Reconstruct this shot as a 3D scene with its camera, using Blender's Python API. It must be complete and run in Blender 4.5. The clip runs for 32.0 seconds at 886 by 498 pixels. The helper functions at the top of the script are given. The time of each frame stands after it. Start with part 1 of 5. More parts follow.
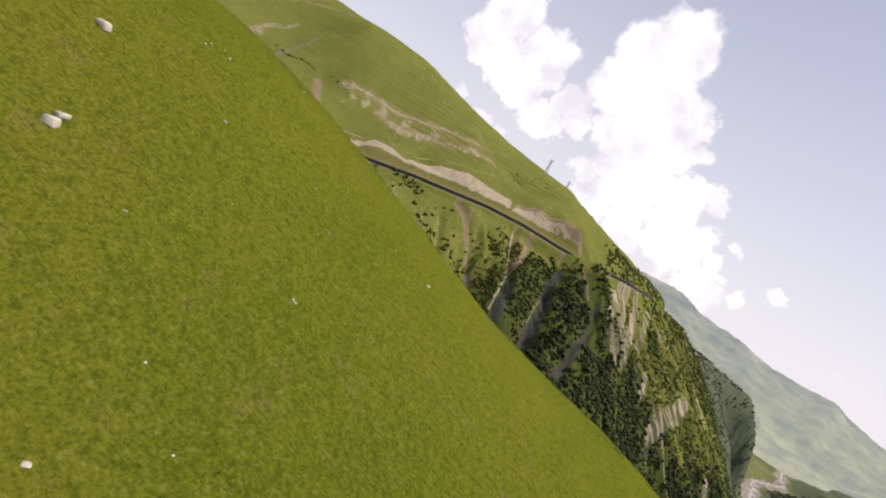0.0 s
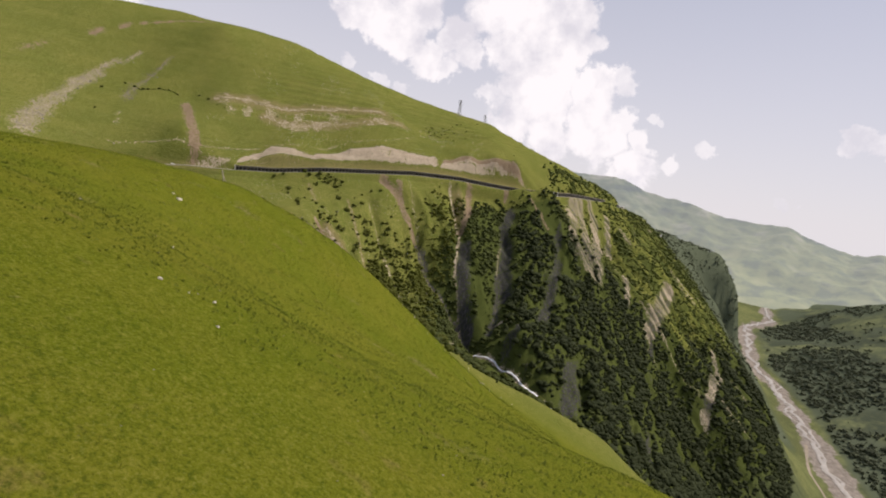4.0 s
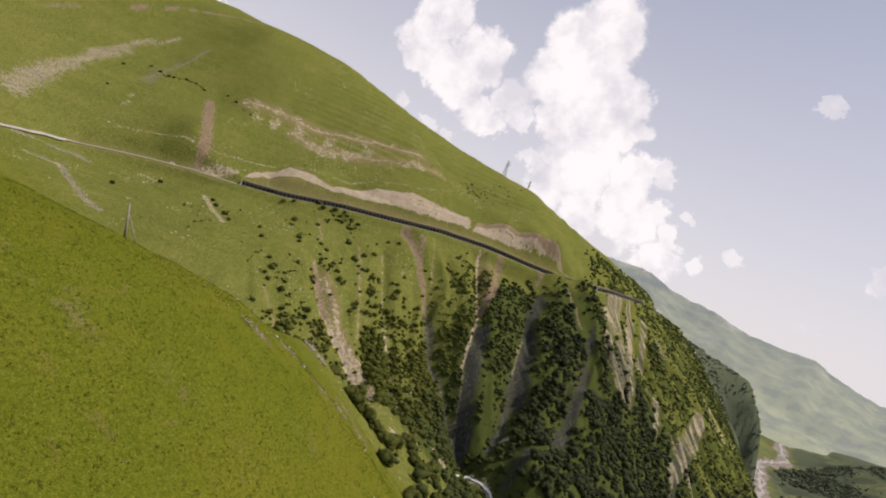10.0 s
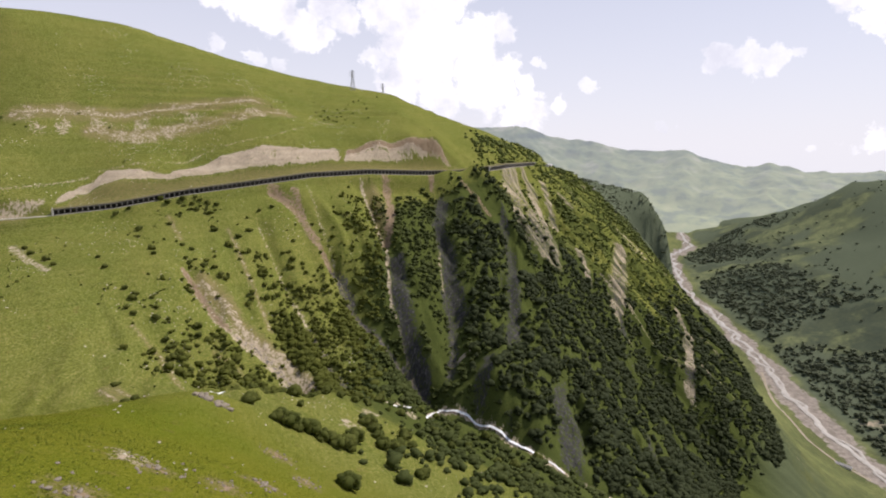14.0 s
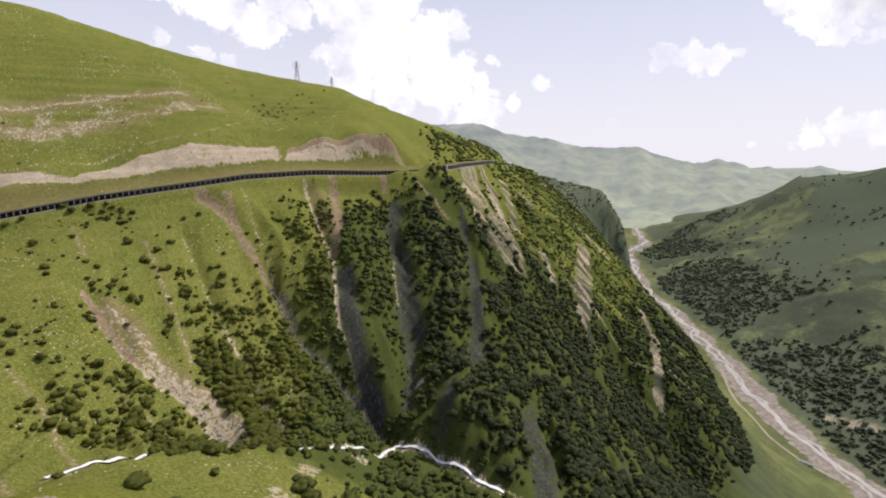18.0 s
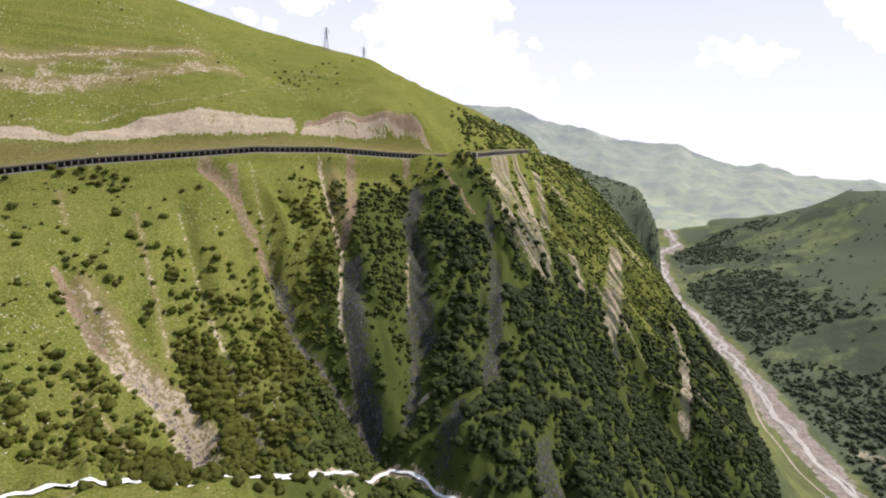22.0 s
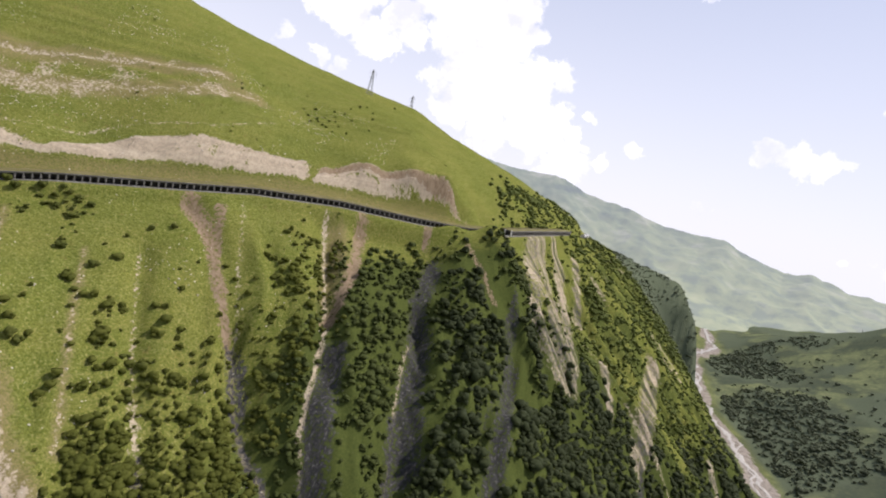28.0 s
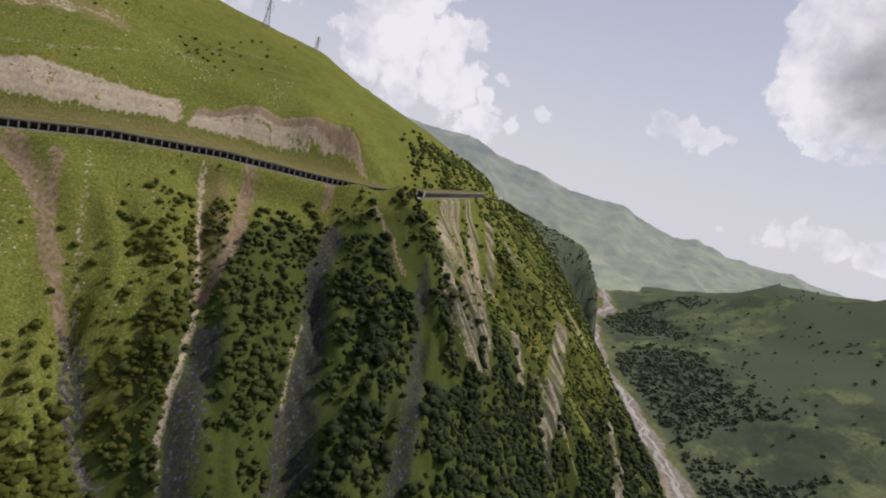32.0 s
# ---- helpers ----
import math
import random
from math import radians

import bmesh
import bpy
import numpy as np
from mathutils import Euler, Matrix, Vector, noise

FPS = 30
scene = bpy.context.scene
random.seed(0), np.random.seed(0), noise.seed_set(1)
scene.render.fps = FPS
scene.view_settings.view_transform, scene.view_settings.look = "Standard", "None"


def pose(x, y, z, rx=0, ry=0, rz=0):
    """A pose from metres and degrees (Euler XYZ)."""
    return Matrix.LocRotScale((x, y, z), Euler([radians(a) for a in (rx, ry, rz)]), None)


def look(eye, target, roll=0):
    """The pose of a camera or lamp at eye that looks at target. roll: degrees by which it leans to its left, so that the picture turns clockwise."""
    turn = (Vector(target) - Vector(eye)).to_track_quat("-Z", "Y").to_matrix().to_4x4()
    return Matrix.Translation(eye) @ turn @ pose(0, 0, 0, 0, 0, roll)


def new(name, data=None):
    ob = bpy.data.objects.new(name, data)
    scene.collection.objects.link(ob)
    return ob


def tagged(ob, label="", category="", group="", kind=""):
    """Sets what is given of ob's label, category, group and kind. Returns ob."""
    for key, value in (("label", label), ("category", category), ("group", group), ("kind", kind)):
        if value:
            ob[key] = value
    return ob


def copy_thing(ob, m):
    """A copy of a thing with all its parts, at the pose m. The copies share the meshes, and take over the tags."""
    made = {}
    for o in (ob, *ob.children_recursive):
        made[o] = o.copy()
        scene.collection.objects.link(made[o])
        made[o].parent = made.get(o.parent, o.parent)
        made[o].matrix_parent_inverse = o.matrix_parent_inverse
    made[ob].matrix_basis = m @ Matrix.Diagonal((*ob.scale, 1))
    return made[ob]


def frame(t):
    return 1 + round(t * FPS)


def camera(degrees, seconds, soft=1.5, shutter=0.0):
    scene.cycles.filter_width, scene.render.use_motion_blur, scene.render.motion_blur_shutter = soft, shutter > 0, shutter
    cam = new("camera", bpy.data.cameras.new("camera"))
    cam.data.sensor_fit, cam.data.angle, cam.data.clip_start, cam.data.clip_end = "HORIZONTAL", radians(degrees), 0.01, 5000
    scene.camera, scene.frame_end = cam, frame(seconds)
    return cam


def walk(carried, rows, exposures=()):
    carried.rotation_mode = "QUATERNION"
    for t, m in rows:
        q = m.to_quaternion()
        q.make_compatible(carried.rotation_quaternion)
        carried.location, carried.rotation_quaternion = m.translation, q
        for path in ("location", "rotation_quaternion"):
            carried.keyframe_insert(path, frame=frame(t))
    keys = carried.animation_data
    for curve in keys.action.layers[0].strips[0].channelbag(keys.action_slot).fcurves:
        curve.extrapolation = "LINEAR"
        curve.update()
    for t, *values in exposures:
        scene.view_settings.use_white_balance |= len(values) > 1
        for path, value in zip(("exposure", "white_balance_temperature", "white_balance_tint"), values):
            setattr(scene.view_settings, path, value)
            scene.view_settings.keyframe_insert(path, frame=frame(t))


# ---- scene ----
# The walk: a small aircraft glides over a meadow, across a gorge, towards a mountain road.
# seconds, stops, kelvin
EXPOSURES = [(0, 0, 6600), (1, -0.24, 6600), (2, -0.36, 6600), (5, -0.08, 6650), (7, 0.11, 6600), (8, 0.13, 6550), (9, -0.1, 6650), (10, -0.22, 6700), (11, -0.4, 6650), (13, -0.13, 6450), (14, 0.0, 6450), (18, 0.0, 6430), (19, -0.06, 6420),
             (20, -0.11, 6400), (21, 0.1, 6350), (23, 0.26, 6300), (25.5, 0.19, 6300), (28, 0.14, 6330), (29, -0.36, 6400), (30, -0.74, 6420), (30.5, -0.72, 6420), (31, -0.36, 6400), (32, -0.44, 6420)]
cam = camera(79.06, 32.0, soft=2.0)
walk(cam, [
    (0, pose(9.71, -13.22, 11.35, 83.92, -28.72, 15.38)),  (0.5, pose(8.78, -7.13, 12.10, 84.72, -27.49, 9.59)),
    (1, pose(7.54, -0.22, 13.02, 81.92, -28.99, 12.26)),  (1.5, pose(5.98, 7.06, 14.00, 86.01, -31.98, 15.11)),
    (2, pose(4.76, 13.39, 15.33, 86.20, -24.04, 11.40)),  (2.5, pose(3.51, 18.79, 16.97, 83.03, -20.81, 7.91)),
    (4.5, pose(-1.87, 45.63, 27.09, 82.37, -6.83, 7.87)),  (5, pose(-4.92, 53.83, 28.07, 81.10, -11.24, 12.16)),
    (5.5, pose(-8.65, 62.56, 29.52, 83.28, -19.95, 18.44)),  (6, pose(-11.93, 71.41, 30.65, 80.22, -14.47, 15.25)),
    (6.5, pose(-14.90, 80.60, 31.88, 77.94, -10.41, 10.37)),  (7, pose(-18.19, 90.17, 32.28, 79.21, -12.81, 10.42)),
    (7.5, pose(-20.97, 100.02, 32.82, 78.99, -10.95, 14.56)),  (8, pose(-22.83, 109.31, 33.80, 81.74, -15.40, 15.88)),
    (8.5, pose(-24.00, 117.91, 35.30, 82.92, -9.23, 9.39)),  (9, pose(-24.31, 127.21, 37.22, 82.27, 0.19, 4.22)),
    (9.5, pose(-25.09, 136.57, 38.94, 83.64, -13.65, 6.79)),  (10, pose(-26.50, 144.83, 39.96, 86.70, -20.94, 10.33)),
    (10.5, pose(-27.57, 152.08, 41.62, 86.96, -18.60, 6.39)),  (11, pose(-28.22, 158.77, 43.54, 84.22, -12.56, 1.91)),
    (11.5, pose(-28.67, 165.48, 44.79, 81.98, -6.31, 1.37)),  (12, pose(-29.25, 172.05, 45.78, 84.68, -14.69, 5.02)),
    (12.5, pose(-29.63, 177.95, 47.42, 81.78, -7.39, 1.80)),  (13, pose(-29.75, 183.53, 49.35, 78.15, 0.49, -3.79)),
    (13.5, pose(-29.58, 189.38, 50.32, 78.85, 0.81, -3.73)),  (14, pose(-28.86, 196.06, 50.56, 79.50, 0.27, -3.06)),
    (14.5, pose(-28.06, 203.25, 50.62, 78.04, -4.06, -2.20)),  (16.5, pose(-25.19, 232.47, 50.21, 78.18, 0.37, -6.29)),
    (17, pose(-24.25, 239.16, 50.16, 79.35, -1.65, -7.35)),  (17.5, pose(-23.27, 245.35, 50.43, 78.87, 0.36, -7.70)),
    (18, pose(-22.17, 251.10, 51.00, 79.20, 0.47, -7.63)),  (18.5, pose(-20.80, 256.46, 51.52, 80.50, 2.85, -8.23)),
    (19, pose(-19.09, 261.72, 51.98, 80.09, 6.36, -9.30)),  (19.5, pose(-17.38, 266.97, 52.27, 78.99, 4.52, -9.99)),
    (20, pose(-15.96, 272.52, 52.73, 78.64, 4.98, -10.96)),  (20.5, pose(-14.91, 278.84, 53.55, 78.46, 0.98, -9.77)),
    (21, pose(-14.21, 286.19, 54.66, 76.17, -5.63, -7.29)),  (21.5, pose(-13.62, 294.30, 55.30, 74.46, -4.70, -6.73)),
    (22, pose(-13.24, 302.81, 55.48, 77.04, -3.85, -4.13)),  (22.5, pose(-12.73, 311.07, 55.30, 74.50, -7.92, -1.83)),
    (23, pose(-11.86, 318.81, 55.10, 73.49, -12.35, -0.45)),  (23.5, pose(-11.04, 326.18, 55.16, 75.46, -10.00, -3.29)),
    (24, pose(-10.62, 334.02, 55.44, 76.48, -9.24, -2.63)),  (24.5, pose(-10.93, 341.95, 56.66, 77.23, -9.65, -0.96)),
    (25, pose(-11.21, 349.56, 58.29, 78.79, -10.84, -0.50)),  (25.5, pose(-10.73, 356.55, 60.20, 78.76, -16.29, 2.50)),
    (27.5, pose(-2.21, 381.85, 68.17, 77.33, 4.30, -1.43)),  (28, pose(-0.62, 388.27, 69.75, 81.80, -12.73, 0.72)),
    (28.5, pose(1.01, 394.73, 70.48, 90.30, -21.12, -3.71)),  (29, pose(2.40, 400.83, 70.71, 88.89, -15.45, -9.43)),
    (29.5, pose(3.27, 406.85, 70.39, 87.71, -9.78, -12.70)),  (30, pose(3.66, 412.91, 69.72, 84.07, -8.42, -9.74)),
    (30.5, pose(3.74, 418.92, 68.90, 78.45, -1.07, -8.62)),  (31, pose(3.89, 424.80, 68.50, 79.68, -10.46, -10.32)),
    (31.5, pose(4.18, 430.80, 68.36, 81.30, -21.55, -11.02)),  (32, pose(4.55, 437.18, 68.18, 79.60, -15.42, -8.72)),
], exposures=[(t, e + 0.06, k if t < 12 else k - 110, 18) for t, e, k in EXPOSURES])

# ---------------------------------------------------------------- light
SUN_AZ, SUN_EL = 78.0, 54.0        # degrees clockwise from +y, and above the horizon
sun_data = bpy.data.lights.new("sun", "SUN")
sun_data.energy, sun_data.angle, sun_data.color = 4.5, radians(0.5), (1.0, 0.94, 0.84)
sun = new("sun", sun_data)
sun_way = Vector((math.sin(radians(SUN_AZ)) * math.cos(radians(SUN_EL)), math.cos(radians(SUN_AZ)) * math.cos(radians(SUN_EL)), math.sin(radians(SUN_EL))))
sun.matrix_world = look(sun_way * 900, (0, 0, 0))
scene.view_settings.exposure = 0.0

# Cumulus clouds: bearing, height and half width in degrees
CLOUD_ARM = [(-18.5, 15.5, 2.2), (-16.0, 14.2, 2.4), (-13.3, 13.1, 2.3), (-10.8, 11.4, 2.2), (-8.6, 10.6, 1.5), (-8.0, 14.0, 2.2), (-6.4, 12.2, 1.6), (-12.5, 16.5, 2.8), (-17.5, 18.5, 3.0), (-13.2, 7.9, 0.8), (-15.3, 8.4, 0.9), (-18.8, 9.5, 0.9), (-38.2, 11.4, 0.9), (-42.0, 13.0, 1.2), (-44.5, 13.4, 1.4)]
CLOUD_TOWER = [(-4.5, 17.0, 3.0), (-1.0, 17.0, 3.2), (1.2, 18.0, 2.9), (3.7, 17.0, 2.0), (4.8, 14.9, 1.6), (3.0, 14.2, 2.6), (-0.5, 12.9, 2.8), (-3.2, 13.2, 2.0), (-3.0, 20.5, 4.0), (-0.5, 22.5, 3.8), (8.7, 12.2, 1.4), (6.5, 11.0, 2.2), (2.5, 10.8, 2.6), (-1.0, 9.8, 2.2), (-4.0, 8.9, 1.3)]
CLOUD_FOOT = [(6.5, 8.8, 2.4), (9.6, 8.2, 1.6), (2.2, 7.8, 2.6), (-1.5, 7.0, 2.2), (11.6, 6.2, 1.6), (7.5, 6.0, 2.6), (3.0, 5.0, 2.6), (14.4, 4.1, 1.3), (11.0, 3.4, 2.2), (12.8, 9.0, 0.9), (13.7, 8.6, 0.6), (17.6, 6.0, 0.9), (25.7, 2.5, 0.6), (20.6, 21.1, 0.8)]
CLOUD_EAST = [(39.0, 21.5, 2.8), (37.9, 18.5, 1.8), (38.6, 15.5, 2.4), (39.6, 12.6, 2.4), (40.6, 10.3, 1.6), (42.7, 9.3, 1.3), (44.8, 8.7, 1.0), (43.0, 13.0, 3.2), (43.0, 18.0, 4.5), (48.0, 20.5, 5.0), (48.5, 14.0, 4.0), (50.6, 10.8, 1.6), (46.6, 10.2, 1.6), (54.0, 15.0, 5.0)]
CLOUD_LOW = [(29.0, 8.4, 1.1), (30.6, 8.0, 1.2), (32.2, 8.0, 1.4), (33.9, 8.2, 1.2), (35.4, 8.4, 0.8), (39.4, 0.1, 0.8), (41.3, 0.6, 1.1), (43.5, 1.2, 1.4), (46.0, 1.0, 1.6), (48.7, 1.2, 1.6), (51.4, 2.0, 2.0), (49.6, 3.6, 0.8), (36.8, -0.5, 0.6)]
CLOUDS = CLOUD_ARM + CLOUD_TOWER + CLOUD_FOOT + CLOUD_EAST + CLOUD_LOW


def link(tree, a, b):
    tree.links.new(a, b)


def mix_node(t, a, b, f):
    n = t.nodes.new("ShaderNodeMix")
    n.data_type = "RGBA"
    for s, v in ((0, f), (6, a), (7, b)):
        if isinstance(v, (int, float)):
            n.inputs[s].default_value = v
        elif isinstance(v, tuple):
            n.inputs[s].default_value = (*v, 1)
        else:
            link(t, v, n.inputs[s])
    return n.outputs[2]


def make_world():
    world = bpy.data.worlds.new("sky")
    scene.world = world
    world.use_nodes = True
    t = world.node_tree
    t.nodes.clear()
    out = t.nodes.new("ShaderNodeOutputWorld")
    sky = t.nodes.new("ShaderNodeTexSky")
    sky.sky_type, sky.sun_disc = "NISHITA", False
    sky.sun_elevation, sky.sun_rotation = radians(SUN_EL), radians(SUN_AZ)
    sky.altitude, sky.air_density, sky.dust_density, sky.ozone_density = 2000, 1.0, 3.0, 1.5
    bg = t.nodes.new("ShaderNodeBackground")
    bg.inputs[1].default_value = 0.10
    link(t, sky.outputs[0], bg.inputs[0])
    where = t.nodes.new("ShaderNodeTexCoord")
    # ragged edges: the direction is pushed about by noise before it meets the puffs
    push = t.nodes.new("ShaderNodeTexNoise")
    push.inputs["Scale"].default_value, push.inputs["Detail"].default_value, push.inputs["Roughness"].default_value = 15, 10, 0.62
    link(t, where.outputs["Generated"], push.inputs["Vector"])
    mid = t.nodes.new("ShaderNodeVectorMath")
    mid.operation = "SUBTRACT"
    mid.inputs[1].default_value = (0.5, 0.5, 0.5)
    link(t, push.outputs["Color"], mid.inputs[0])
    size = t.nodes.new("ShaderNodeVectorMath")
    size.operation = "SCALE"
    size.inputs["Scale"].default_value = 0.105
    link(t, mid.outputs[0], size.inputs[0])
    moved = t.nodes.new("ShaderNodeVectorMath")
    moved.operation = "ADD"
    link(t, where.outputs["Generated"], moved.inputs[0])
    link(t, size.outputs[0], moved.inputs[1])
    total = None
    for az, el, r in CLOUDS:
        a, e = radians(az), radians(el)
        far = t.nodes.new("ShaderNodeVectorMath")
        far.operation = "DISTANCE"
        far.inputs[1].default_value = (math.sin(a) * math.cos(e), math.cos(a) * math.cos(e), math.sin(e))
        link(t, moved.outputs[0], far.inputs[0])
        ramp = t.nodes.new("ShaderNodeMapRange")
        ramp.interpolation_type = "SMOOTHSTEP"
        ramp.inputs[1].default_value, ramp.inputs[2].default_value = radians(r) * 1.10, radians(r) * 0.78
        ramp.inputs[4].default_value = min(1.0, 0.22 + 0.42 * r)
        link(t, far.outputs["Value"], ramp.inputs[0])
        if total is None:
            total = ramp.outputs[0]
        else:
            most = t.nodes.new("ShaderNodeMath")
            most.operation = "MAXIMUM"
            link(t, total, most.inputs[0])
            link(t, ramp.outputs[0], most.inputs[1])
            total = most.outputs[0]
    # thin haze near the horizon
    split = t.nodes.new("ShaderNodeSeparateXYZ")
    link(t, where.outputs["Generated"], split.inputs[0])
    low = t.nodes.new("ShaderNodeMapRange")
    low.inputs[1].default_value, low.inputs[2].default_value, low.inputs[3].default_value, low.inputs[4].default_value = 0.0, 0.6, 0.96, 0.42
    link(t, split.outputs["Z"], low.inputs[0])
    haze = t.nodes.new("ShaderNodeBackground")
    tint = mix_node(t, (0.68, 0.78, 1.0), (0.97, 0.97, 0.98), low.outputs[0])
    link(t, tint, haze.inputs[0])
    haze.inputs[1].default_value = 0.88
    mix0 = t.nodes.new("ShaderNodeMixShader")
    link(t, low.outputs[0], mix0.inputs[0])
    link(t, bg.outputs[0], mix0.inputs[1])
    link(t, haze.outputs[0], mix0.inputs[2])
    # cloud light: white crowns, greyer cores
    core = t.nodes.new("ShaderNodeTexNoise")
    core.inputs["Scale"].default_value, core.inputs["Detail"].default_value, core.inputs["Roughness"].default_value = 13, 9, 0.6
    link(t, where.outputs["Generated"], core.inputs["Vector"])
    tone = t.nodes.new("ShaderNodeValToRGB")
    tone.color_ramp.elements[0].position, tone.color_ramp.elements[0].color = 0.36, (0.74, 0.75, 0.80, 1)
    tone.color_ramp.elements[1].position, tone.color_ramp.elements[1].color = 0.56, (1.0, 1.0, 1.0, 1)
    link(t, core.outputs[0], tone.inputs[0])
    # the big eastern cloud is grey underneath, where it is thickest
    thick = t.nodes.new("ShaderNodeVectorMath")
    thick.operation = "DISTANCE"
    thick.inputs[1].default_value = (math.sin(0.83) * math.cos(0.27), math.cos(0.83) * math.cos(0.27), math.sin(0.27))
    link(t, moved.outputs[0], thick.inputs[0])
    shade = t.nodes.new("ShaderNodeMapRange")
    shade.interpolation_type = "SMOOTHSTEP"
    shade.inputs[1].default_value, shade.inputs[2].default_value, shade.inputs[3].default_value, shade.inputs[4].default_value = 0.03, 0.15, 0.55, 1.08
    link(t, thick.outputs["Value"], shade.inputs[0])
    cloud = t.nodes.new("ShaderNodeBackground")
    link(t, shade.outputs[0], cloud.inputs[1])
    link(t, tone.outputs[0], cloud.inputs[0])
    mix = t.nodes.new("ShaderNodeMixShader")
    link(t, total, mix.inputs[0])
    link(t, mix0.outputs[0], mix.inputs[1])
    link(t, cloud.outputs[0], mix.inputs[2])
    link(t, mix.outputs[0], out.inputs[0])


make_world()

# ---------------------------------------------------------------- plan of the ground (metres; z = 0 at the gallery's lower portal)
STREAM = [(-128, 470, -74), (-128, 500, -91), (-89, 520, -104), (-61, 545, -119), (-39, 575, -133), (-11, 606, -152), (20, 590, -161), (46, 575, -171), (82, 560, -188), (170, 545, -240), (290, 560, -315), (400, 610, -385), (480, 680, -435), (560, 740, -480)]
STREAM_TOP = [(-128, 470, -74), (-180, 440, -72), (-260, 400, -66), (-360, 380, -40), (-600, 400, 20)]
ROAD = [(-495, 624, -21), (-467, 646, -16), (-440, 663, -12), (-406, 679, -8.5), (-356, 690, -6), (-310, 715, -2), (-253, 745, 8), (-193, 775, 15), (-144, 800, 21), (-83, 830, 23), (-23, 862, 20), (23, 886, 19), (60, 912, 21), (100, 970, 24), (171, 1120, 23), (259, 1332, 14)]
CUT_TOP = [(-345, 735, 15), (-303, 765, 36), (-266, 785, 35), (-201, 815, 55), (-124, 850, 53), (-71, 870, 59), (7, 890, 59)]
CUT_FOOT = [(-314, 725, 11), (-256, 757, 21), (-196, 790, 31), (-122, 828, 37), (-44, 865, 35), (21, 890, 33)]
UPPER_BAND = [(-435, 800, 89), (-367, 850, 101), (-236, 910, 116), (-149, 930, 89), (-44, 960, 97)]
SKYLINE = [(-508, 900, 209), (-428, 1000, 221), (-352, 1050, 197), (-225, 1100, 164), (-126, 1121, 146), (-68, 1200, 147), (-7, 1200, 117), (53, 1180, 96), (161, 1200, 47), (259, 1332, 23)]
SKYLINE_LEFT = [(-734, 900, 232), (-658, 1000, 252), (-494, 1050, 237)]
SLOPE_LEFT = [(-524, 650, 10), (-600, 740, 87), (-590, 820, 137), (-434, 700, 33), (-479, 790, 82)]
HILL_BACK = [(-900, 900, 240), (-900, 600, 170), (-800, 300, 120), (-700, 1400, 240), (-300, 1500, 150), (-900, 0, 200)]
SLOPE_LOW = [(-413, 560, -39), (-340, 590, -33), (-280, 560, -43), (-244, 600, -39)]
SCAR = [(-214, 623, -39), (-178, 600, -74), (-140, 578, -102), (-118, 555, -121)]
GULLY_A = [(-151, 765, 8), (-102, 715, -47), (-75, 675, -88), (-47, 640, -121)]
GULLY_B = [(-56, 840, 9), (-57, 725, -40), (-44, 690, -69), (-47, 660, -95), (-25, 622, -138)]
GULLY_C = [(0, 840, -4), (0, 735, -60), (4, 680, -104), (10, 640, -129)]
HOLLOW = [(74, 723, -76), (96, 755, -95), (32, 600, -135), (104, 610, -174), (157, 610, -220), (97, 690, -128), (151, 781, -139), (204, 832, -183), (205, 857, -165), (236, 819, -218), (248, 853, -214), (304, 876, -258), (157, 715, -176), (300, 780, -330), (220, 690, -270), (370, 840, -350)]
# edge between shaded and sunlit slope; the dark leaf colours stop along it
ARETE = [(53, 880, 29), (79, 840, -14), (104, 828, -44), (155, 878, -79), (208, 905, -120), (261, 917, -157), (310, 926, -198), (363, 927, -240)]
VALLEY_FACE = [(135, 990, -17), (169, 980, -77), (257, 1150, -42), (294, 1000, -151), (288, 1080, -84), (360, 1000, -204), (364, 880, -270)]
NOSE = [(299, 1300, -8), (355, 1300, -50), (407, 1300, -99), (454, 1300, -155), (510, 1290, -224), (552, 1270, -290)]
TOE = [(540, 1250, -271), (512, 1060, -289), (474, 950, -314), (465, 840, -385), (475, 790, -421)]
RIVER = [(1413, 3041, -385), (1209, 2520, -390), (1036, 2349, -400), (872, 1878, -420), (838, 1580, -440), (789, 1328, -460), (760, 1171, -475), (755, 1042, -490), (756, 935, -500), (700, 600, -512), (760, 300, -525), (820, -100, -540)]
# Cross sections of the near meadow hill: heights at the given x for each y
MEADOW_X = (-300, -220, -160, -110, -70, -35, 0, 40, 90)
MEADOW_Z = {
    0: (152, 110, 77, 49, 26, 6, -11, -22, -34),
    50: (122, 84, 56, 36, 24, 14, -3, -20, -37),
    100: (93, 59, 37, 25, 19, 7, -7, -18, -40),
    150: (64, 36, 22, 14, 2, -13, -24, -33, -51),
    200: (37, 18, 17, 9, -11, -29, -43, -56, -72),
    250: (13, 9, 13, 8, -12, -38, -59, -77, -96),
    300: (-10, -9, -9, -6, -24, -49, -74, -95, -116),
    350: (-34, -32, -29, -28, -49, -71, -92, -109, -129),
    400: (-59, -57, -52, -45, -73, -91, -104, -117, -136),
}
MEADOW = [(x, y, z) for y, row in MEADOW_Z.items() for x, z in zip(MEADOW_X, row) if z is not None] + [(150, 0, -68), (150, 200, -108), (-60, -90, 34)]
APRON = [(560, 880, -452), (620, 1050, -440), (600, 780, -470), (650, 1250, -430), (680, 1500, -410), (700, 1800, -385)]
